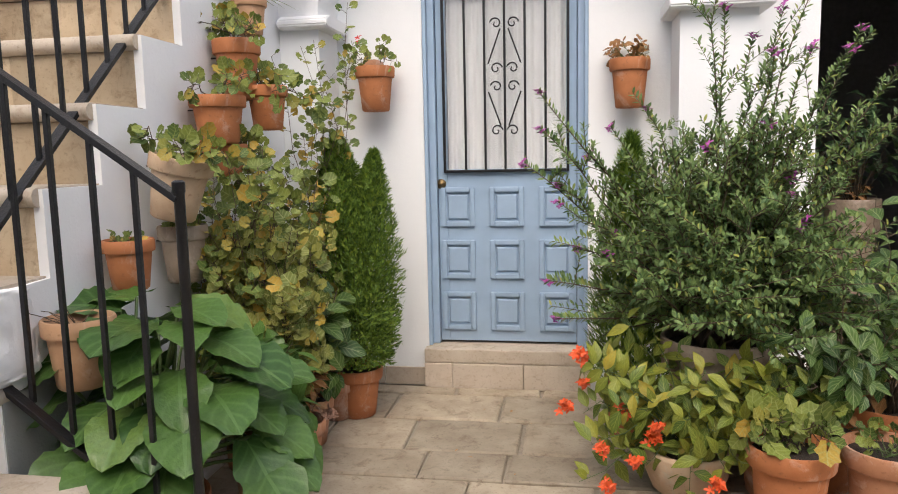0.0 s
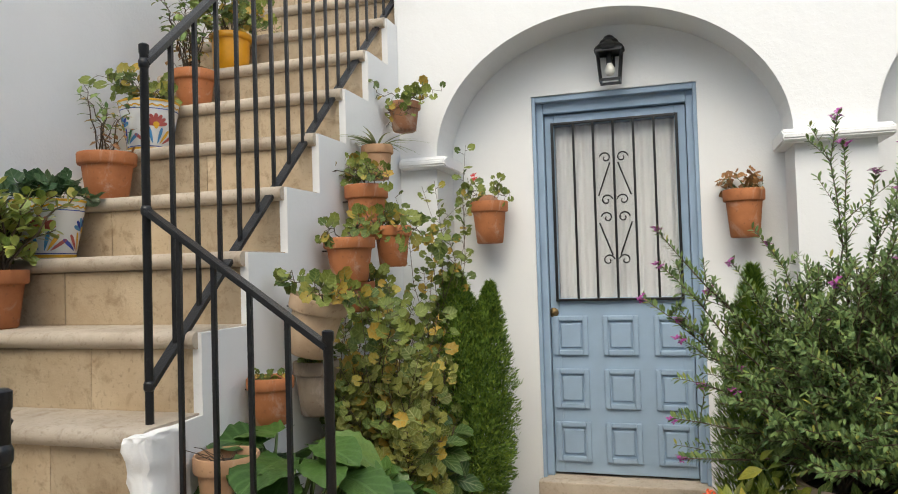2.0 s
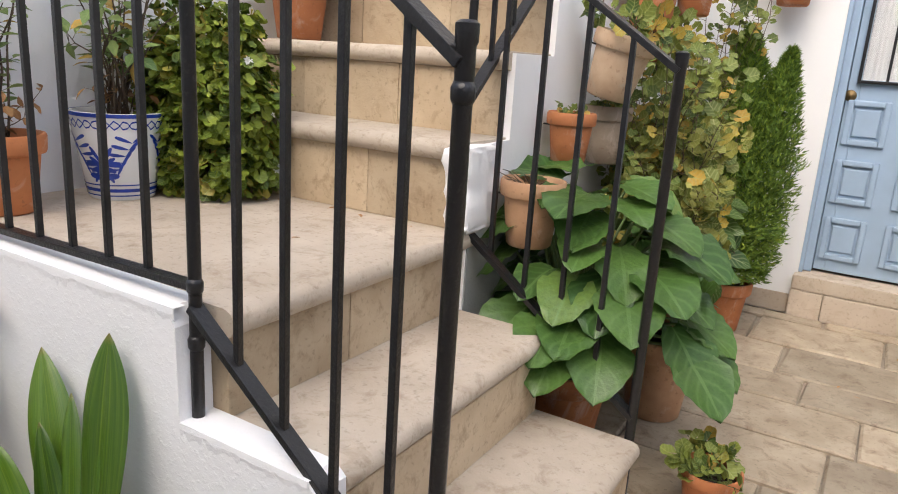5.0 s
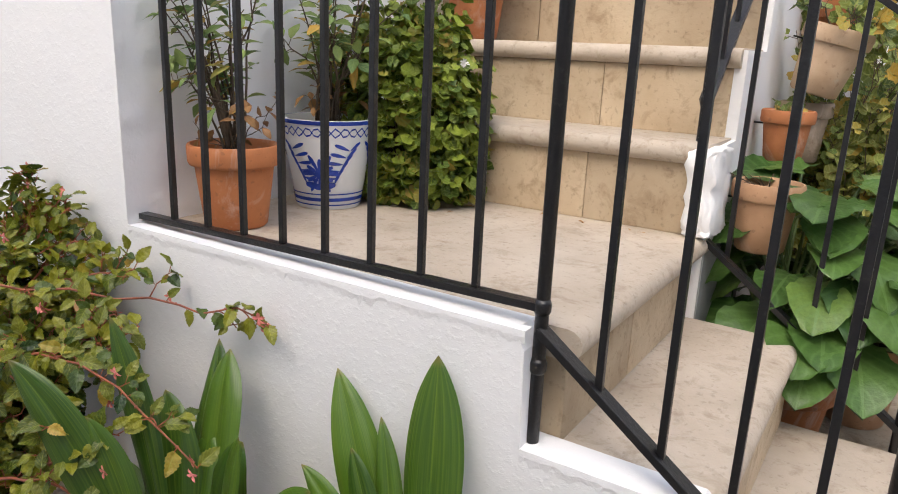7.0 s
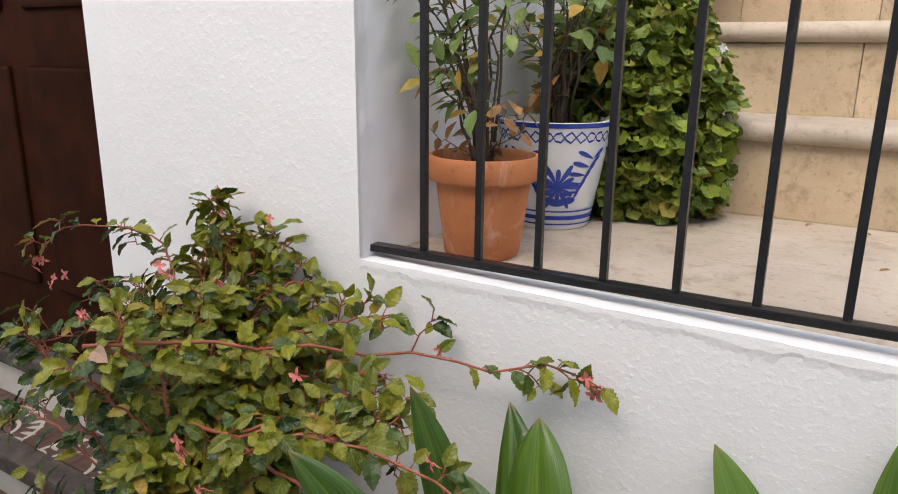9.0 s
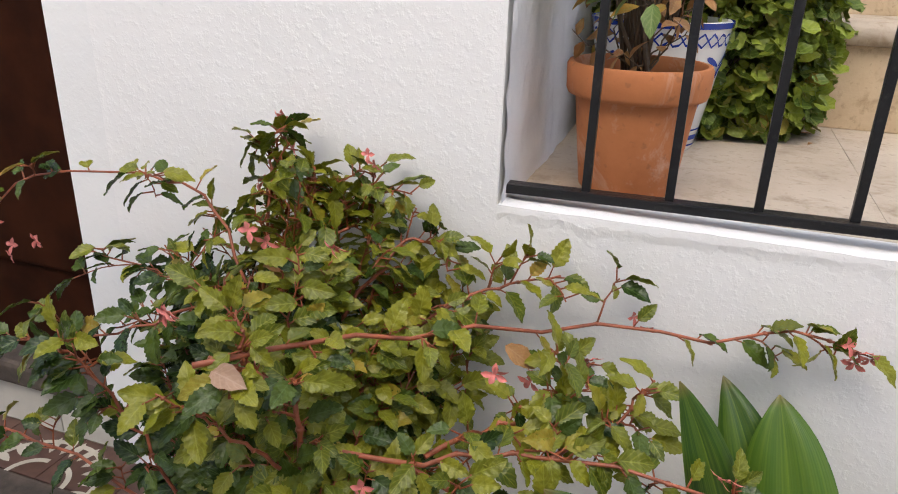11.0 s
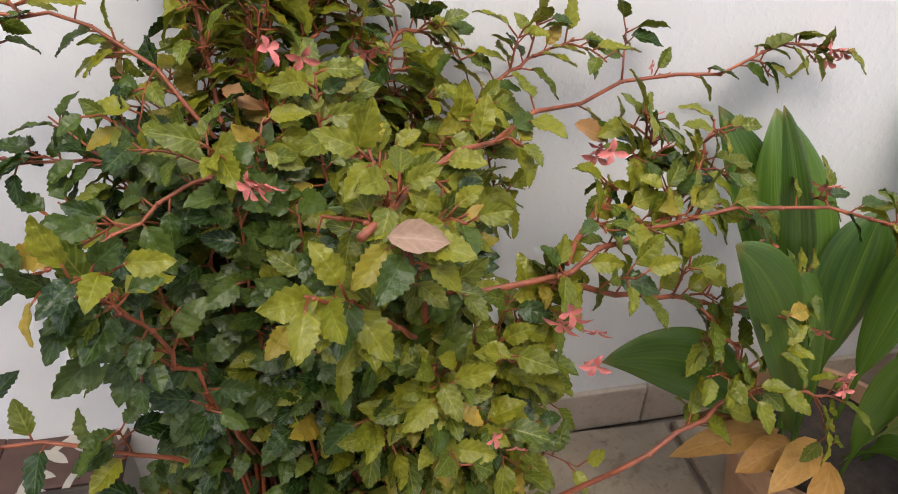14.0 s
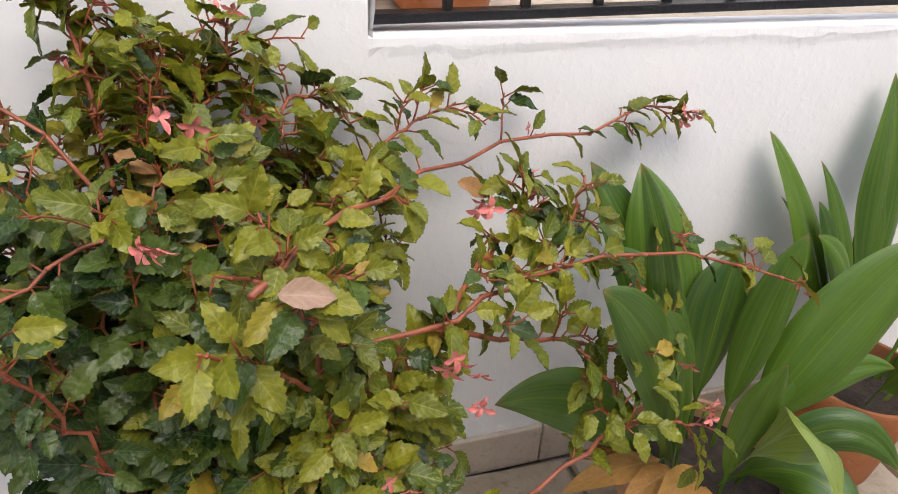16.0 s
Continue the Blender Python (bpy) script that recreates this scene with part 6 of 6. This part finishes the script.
hung(-1.18, 1.425, 0.105, 0.17, TERRA, "terracotta pot with trailing geranium", k_geranium(4, 0.06, 0.08, None, 0.038), 105)
hung(-1.12, 1.255, 0.09, 0.12, TERRA, "terracotta pot overgrown by geranium", k_geranium(8, 0.08, 0.05, None, 0.045, 8, 0, 0.12), 106)
hung(-0.98, 1.650, 0.095, 0.225, TERRA, "tall terracotta pot with geranium", k_geranium(8, 0.08, 0.10, None, 0.038), 107)
hung(-0.92, 1.480, 0.085, 0.17, TERRA, "terracotta pot tucked behind another", k_geranium(10, 0.10, 0.10, None, 0.045, 8, 0, 0.1), 108, x=-0.44)
hung(-0.80, 1.845, 0.075, 0.15, TERRA_PALE, "pale clay pot with striped spider plant", k_spider, 109)
hung(-0.47, 2.105, 0.085, 0.14, TERRA_OLD, "old terracotta pot with wilting geranium", k_geranium(9, 0.10, 0.06, None, 0.034, 7, 0, 0.18), 110)

rng = random.Random(121)
mass = thing("trailing_geranium", pose(-0.5, -1.1, COURT), "trailing geranium mass with green and yellowing leaves", "plant")
pot(mass, 0.12, 0.22, TERRA_OLD)
tips = [(rng.uniform(-0.10, 0.26), rng.uniform(-0.35, 0.42), rng.uniform(0.55, 1.25)) for _ in range(95)]
geranium(mass, rng, (0, 0, 0.2), tips, GERAN, 0.043, 20, 0.1, 0.02)
pale = thing("variegated_geranium", pose(-0.33, -1.20, COURT), "variegated geranium with pale yellow-green leaves", "plant")
pot(pale, 0.11, 0.2, TERRA_OLD)
tips = [(rng.uniform(-0.18, 0.17), rng.uniform(-0.24, 0.24), rng.uniform(0.45, 1.0)) for _ in range(85)]
geranium(pale, rng, (0, 0, 0.18), tips, GERAN_PALE, 0.045, 18, 0.1, 0.02)
vine = thing("climbing_geranium", pose(-0.33, -0.55, COURT), "climbing geranium stems with ivy-shaped leaves on the wall", "plant")
pot(vine, 0.10, 0.18, TERRA_OLD)
tips = [(rng.uniform(-0.16, 0.06), rng.uniform(-0.18, 0.12), rng.uniform(1.05, 1.75)) for _ in range(9)] + [(0.10, 0.05, 1.75), (0.06, 0.0, 1.68), (0.12, 0.05, 1.88), (0.03, 0.05, 1.5)]
geranium(vine, rng, (0, 0, 0.16), tips, GERAN, 0.038, 24, 0.2, 0.03)


def wall_pot(x, z_rim, r, h, label, kind, seed):
    t = simple_pot(0, 0, 0, r, h, TERRA, label, kind, seed, "pots beside the blue door", m=pose(x, -r - 0.014, z_rim - h))
    ring = Acc()
    rr = r * 0.80
    ring.tube([(0, rr, h * 0.72), (0, r + 0.014, h * 0.72)], 0.003, None, 5)
    ring.part("wall_hook", IRON, t, "thin black iron hook")
    return t


w1 = wall_pot(-0.215, 1.635, 0.102, 0.215, "terracotta wall pot with red geranium flower", k_geranium(9, 0.09, 0.09, None, 0.035, 6, 2, 0.05), 131)
bm = lathe([(0.05, 0), (0.052, 0.02), (0.045, 0.04), (0.025, 0.052), (0.006, 0.056)], 20)
bmesh.ops.translate(bm, vec=(0.0, -0.01, 0.195), verts=bm.verts[:])
part("root_ball", bm, TERRA_OLD, w1, "rounded terracotta shard on the soil", True)
wall_pot(1.01, 1.625, 0.098, 0.225, "terracotta wall pot with wilted succulents", k_succ(18, 0.03, DRY, 0.08), 132)


# ---- pots on the stair treads ----
def decorated(parent, r, h, base, motif):
    b = r * base
    r_of = lambda z: b + (r - b) * z / h
    prof = [(b - 0.004, 0), (b, 0.005), (r_of(h * 0.5), h * 0.5), (r_of(h * 0.78), h * 0.78), (r_of(h) - 0.002, h - 0.004), (r - 0.006, h), (r - 0.014, h), (r - 0.018, h - 0.01), (r - 0.024, h - 0.04)]
    part("pot", lathe(prof, 56), GLAZE, parent, "white glazed pot", True).data.set_sharp_from_angle(angle=radians(50))
    part("soil", lathe([(r - 0.022, h - 0.036), (r - 0.022, h - 0.032), (0.03, h - 0.026)], 24), SOIL, parent)
    motif(parent, r_of, h)


def blue_motif(t, r_of, h):
    band_part(t, COBALT, r_of, h * 0.955, h * 0.998, 0.0014)
    for ph in (0.0, math.pi):
        band_part(t, COBALT, r_of, h * 0.865, h * 0.883, 0.0015 + ph * 0.0002, 0.012, ph)
    for z in (0.05, 0.10, 0.175):
        band_part(t, COBALT, r_of, h * z, h * (z + (0.04 if z == 0.10 else 0.015)))
    r, out = r_of(h * 0.5), []
    for s in range(3):
        a0 = s * 2.094 - 1.05
        for k in range(12):
            out.append(petal_outline(a0, h * 0.42, h * (0.17 + 0.07 * (k % 2)), 0.015, k * 0.5236, r))
        for d in (-1, 1):
            for k in range(6):
                a, z = a0 + d * (0.36 + 0.07 * k), h * (0.30 + 0.075 * k)
                out.append(petal_outline(a, z, h * 0.18, 0.014, d * (1.9 - 0.15 * k), r))
                out.append(petal_outline(a, z, h * 0.15, 0.012, -d * (0.4 + 0.1 * k), r))
            out.append(petal_outline(a0 + d * 0.12, h * 0.27, h * 0.24, 0.024, d * 1.45, r))
    petal_parts(t, COBALT, r_of, out)


def bright_motif(seed):
    def make(t, r_of, h):
        band_part(t, GLAZE_YELLOW, r_of, h * 0.95, h * 0.99, 0.0014)
        band_part(t, GLAZE_YELLOW, r_of, h * 0.855, h * 0.885, 0.0014, 0.004, 0, 22)
        band_part(t, GLAZE_YELLOW, r_of, h * 0.03, h * 0.08, 0.0014)
        band_part(t, COBALT, r_of, h * 0.80, h * 0.815, 0.0014)
        band_part(t, COBALT, r_of, h * 0.09, h * 0.105, 0.0014)
        mats = [GLAZE_SKY, GLAZE_YELLOW, GLAZE_RED, COBALT, GLAZE_GREEN]
        r = r_of(h * 0.5)
        for s in range(4):
            a0 = s * 1.571 - 1.4 + seed
            pair = (GLAZE_RED, GLAZE_RED) if (s + int(seed * 10)) % 2 else (GLAZE_SKY, COBALT)
            for k in range(7):
                petal_parts(t, pair[k % 2], r_of, [petal_outline(a0, h * 0.48, h * 0.24, 0.022, -1.3 + 0.43 * k, r)])
            petal_parts(t, GLAZE_YELLOW, lambda z: r_of(z) + 0.0012, [petal_outline(a0 + 0.02, h * 0.42, h * 0.14, 0.035, 0, r)])
            for d in (-1, 1):
                for k in range(3):
                    petal_parts(t, mats[(k + s) % 5], lambda z: r_of(z) + 0.0004 * (k + 1), [petal_outline(a0 + d * 0.10 * (k + 1), h * 0.14, h * 0.33, 0.02, -d * (0.25 + 0.35 * k), r)])
    return make


def tread_pot(k, x, dy, r, h, material, label, kind, seed):
    return simple_pot(x, step_y(k) + dy, LAND + RISE * k, r, h, material, label, kind, seed, "pots climbing the stairs")


t = thing("potted_plant", pose(-1.60, -2.515, LAND), "leggy rose bush in blue and white painted pot", "plant", "pots climbing the stairs")
decorated(t, 0.132, 0.245, 0.68, blue_motif)
k_rose(22, 0.17, 0.52, None, 0.055)(t, random.Random(141), 0.13, 0.245)
simple_pot(-1.60, -2.850, LAND, 0.114, 0.20, TERRA, "half-dry rose in chalk-stained terracotta pot", k_rose(20, 0.11, 0.45), 142, "pots climbing the stairs")
tread_pot(2, -1.555, 0.125, 0.115, 0.20, TERRA, "spreading jade plant in terracotta pot", k_jade(60, 0.17, 0.28), 143)
t = thing("potted_plant", pose(-1.57, step_y(3) + 0.125, LAND + 3 * RISE), "dark succulents in bright flower-painted pot", "plant", "pots climbing the stairs")
decorated(t, 0.13, 0.225, 0.68, bright_motif(0.35))
k_succ(30, 0.05, SUCC, 0.07)(t, random.Random(144), 0.13, 0.225)
flowers(t, "flower", ORANGE, [(np.array((0.05, -0.08, 0.27)), (0, -0.5, 1)), (np.array((-0.02, -0.09, 0.265)), (0, -0.5, 1))], 5, 0.012, random.Random(3), 3)
tread_pot(4, -1.53, 0.125, 0.12, 0.20, TERRA, "sparse leggy plant in terracotta pot", k_rose(6, 0.12, 0.36, None, 0.042), 145)
t = thing("potted_plant", pose(-1.53, step_y(5) + 0.125, LAND + 5 * RISE), "small plant in yellow and blue painted pot", "plant", "pots climbing the stairs")
decorated(t, 0.13, 0.225, 0.66, bright_motif(0.75))
k_geranium(8, 0.03, 0.10)(t, random.Random(146), 0.13, 0.225)
tread_pot(6, -1.48, 0.125, 0.11, 0.19, TERRA, "bushy green plant in terracotta pot", k_rose(18, 0.16, 0.40), 147)
t = thing("potted_plant", pose(-1.44, step_y(7) + 0.12, LAND + 7 * RISE), "trailing plant in bright yellow glazed pot", "plant", "pots climbing the stairs")
pot(t, 0.11, 0.2, YELLOW_POT, 0.8, 0.15)
k_geranium(16, 0.12, 0.22, None, 0.05)(t, random.Random(148), 0.11, 0.2)
rng = random.Random(151)
cover = thing("groundcover_plant", pose(-1.50, -2.27, LAND), "dense round-leaved plant spilling over the steps", "plant")
leaves = [round_leaf(0.034 * rng.uniform(0.75, 1.3), 9, 0.25, rng) for _ in range(6)]
fol, stems = Acc(), Acc()
for i in range(3200):
    a, e = rng.uniform(0, 2 * math.pi), rng.uniform(0, 1)
    bulge = 0.24 * (0.55 + 0.45 * math.sin(math.pi * min(1, 0.25 + e * 0.8)))
    p = np.array([bulge * math.cos(a) * 0.95, bulge * math.sin(a) * 0.72, 0.02 + 0.52 * e]) * rng.uniform(0.78, 1.10) * (1 + 0.15 * noise.noise((a * 2, e * 5, 3)))
    if e > 0.92:
        p[:2] *= rng.random()
    p[0] = max(p[0], -0.26)
    if p[1] > 0.07 and p[2] < RISE:
        p[1] = 0.07
    fol.leaf(leaves[rng.randrange(6)], leaf_pose(p, (math.cos(a) * 0.5 + rng.gauss(0, 0.5), math.sin(a) * 0.5 + rng.gauss(0, 0.5), rng.gauss(-0.4, 0.5)), (math.cos(a) + rng.gauss(0, 0.4), math.sin(a) + rng.gauss(0, 0.4), 0.7 + 0.7 * e), rng.uniform(0.7, 1.2)))
for i in range(30):
    a = rng.uniform(0, 6.28)
    stems.tube(bend((0, 0, 0.0), (0.17 * math.cos(a), min(0.07, 0.14 * math.sin(a)), rng.uniform(0.1, 0.45)), 0, 0.2, 7), 0.003, 0.0015, 4)
stems.part("stem", STEM_WOOD, cover)
tagged(fol.part("foliage", COVER, cover), kind="stuff")
flowers(cover, "flower", WHITE_PETAL, [(np.array([0.24 * math.cos(a), 0.05 - 0.2 * abs(math.sin(a)), z]), (math.cos(a), -1, 0.4)) for a, z in ((0.2, 0.25), (0.5, 0.4), (1.2, 0.3), (2.0, 0.42), (0.1, 0.1))], 5, 0.010, rng, 5)


# ---- paving ----
def paving(name, x0, x1, y0, y1, top, label, seed, row=0.30):
    rng = random.Random(seed)
    pv = structure(new(name), label, "pavement")
    shapes = []
    for _ in range(8):
        bm = bmesh.new()
        ring = [(-0.5, -0.5), (0.0, -0.5), (0.5, -0.5), (0.5, 0.5), (0.0, 0.5), (-0.5, 0.5)]
        j = [(x + rng.uniform(-0.018, 0.018), y + rng.uniform(-0.02, 0.02)) for x, y in ring]
        lo = [bm.verts.new((x, y, -0.03)) for x, y in j]
        mid = [bm.verts.new((x, y, -0.006)) for x, y in j]
        hi = [bm.verts.new((x * 0.965, y * 0.955, rng.uniform(-0.0015, 0.0015))) for x, y in j]
        for a, b in ((lo, mid), (mid, hi)):
            for q in range(6):
                bm.faces.new((a[q], a[(q + 1) % 6], b[(q + 1) % 6], b[q]))
        bm.faces.new(hi)
        me = bpy.data.meshes.new("flagstone")
        bm.to_mesh(me)
        bm.free()
        shapes.append(me)
    y = y0
    while y < y1 - 0.05:
        d = min(row * rng.uniform(0.85, 1.2), y1 - y)
        x = x0 - rng.uniform(0, 0.25)
        while x < x1:
            w = rng.uniform(0.32, 0.62)
            a, b = max(x, x0), min(x + w, x1)
            if b - a > 0.08:
                m = Matrix.Translation(((a + b) / 2, y + d / 2, top)) @ Matrix.Rotation(radians(rng.uniform(-0.7, 0.7)), 4, "Z") @ Matrix.Diagonal((b - a - 0.016, d - 0.016, 1, 1))
                link("flagstone", shapes[rng.randrange(8)], FLAG, pv, "", m)
            x += w
        y += d


paving("pavement_court", XR + 0.01, 3.2, -2.06, -0.06, COURT, "worn cream flagstones of the courtyard", 7)
paving("pavement_court_front", 0.145, 3.2, -3.0, -2.06, COURT, "worn cream flagstones of the courtyard", 8)
paving("pavement_lane", -2.28, 0.6, -4.0, YF - 0.012, LANE, "worn cream flagstones of the lane", 9)


# ---- fallen leaves and crumbs ----
rng = random.Random(171)
for k in range(26):
    if k < 16:
        x, y, z = rng.uniform(XL + 0.05, -0.75), rng.choice((rng.uniform(-2.24, -2.19), rng.uniform(-2.9, -2.25))), LAND + 0.002
    else:
        x, y, z = rng.uniform(-0.3, 0.9), rng.uniform(-1.6, -0.2), COURT + 0.003
    acc = Acc()
    acc.leaf(leaf_shape(rng.uniform(0.012, 0.028), rng.uniform(0.006, 0.014), 5, 0.5, 0.3, 0.1, 0.1, rng=rng), leaf_pose((x, y, z), (rng.uniform(-1, 1), rng.uniform(-1, 1), 0), (0.1, 0.1, 1)))
    tagged(acc.part("fallen_leaf", DRY), "small dry brown leaf lying on the stone", "leaf", "fallen dry leaves")
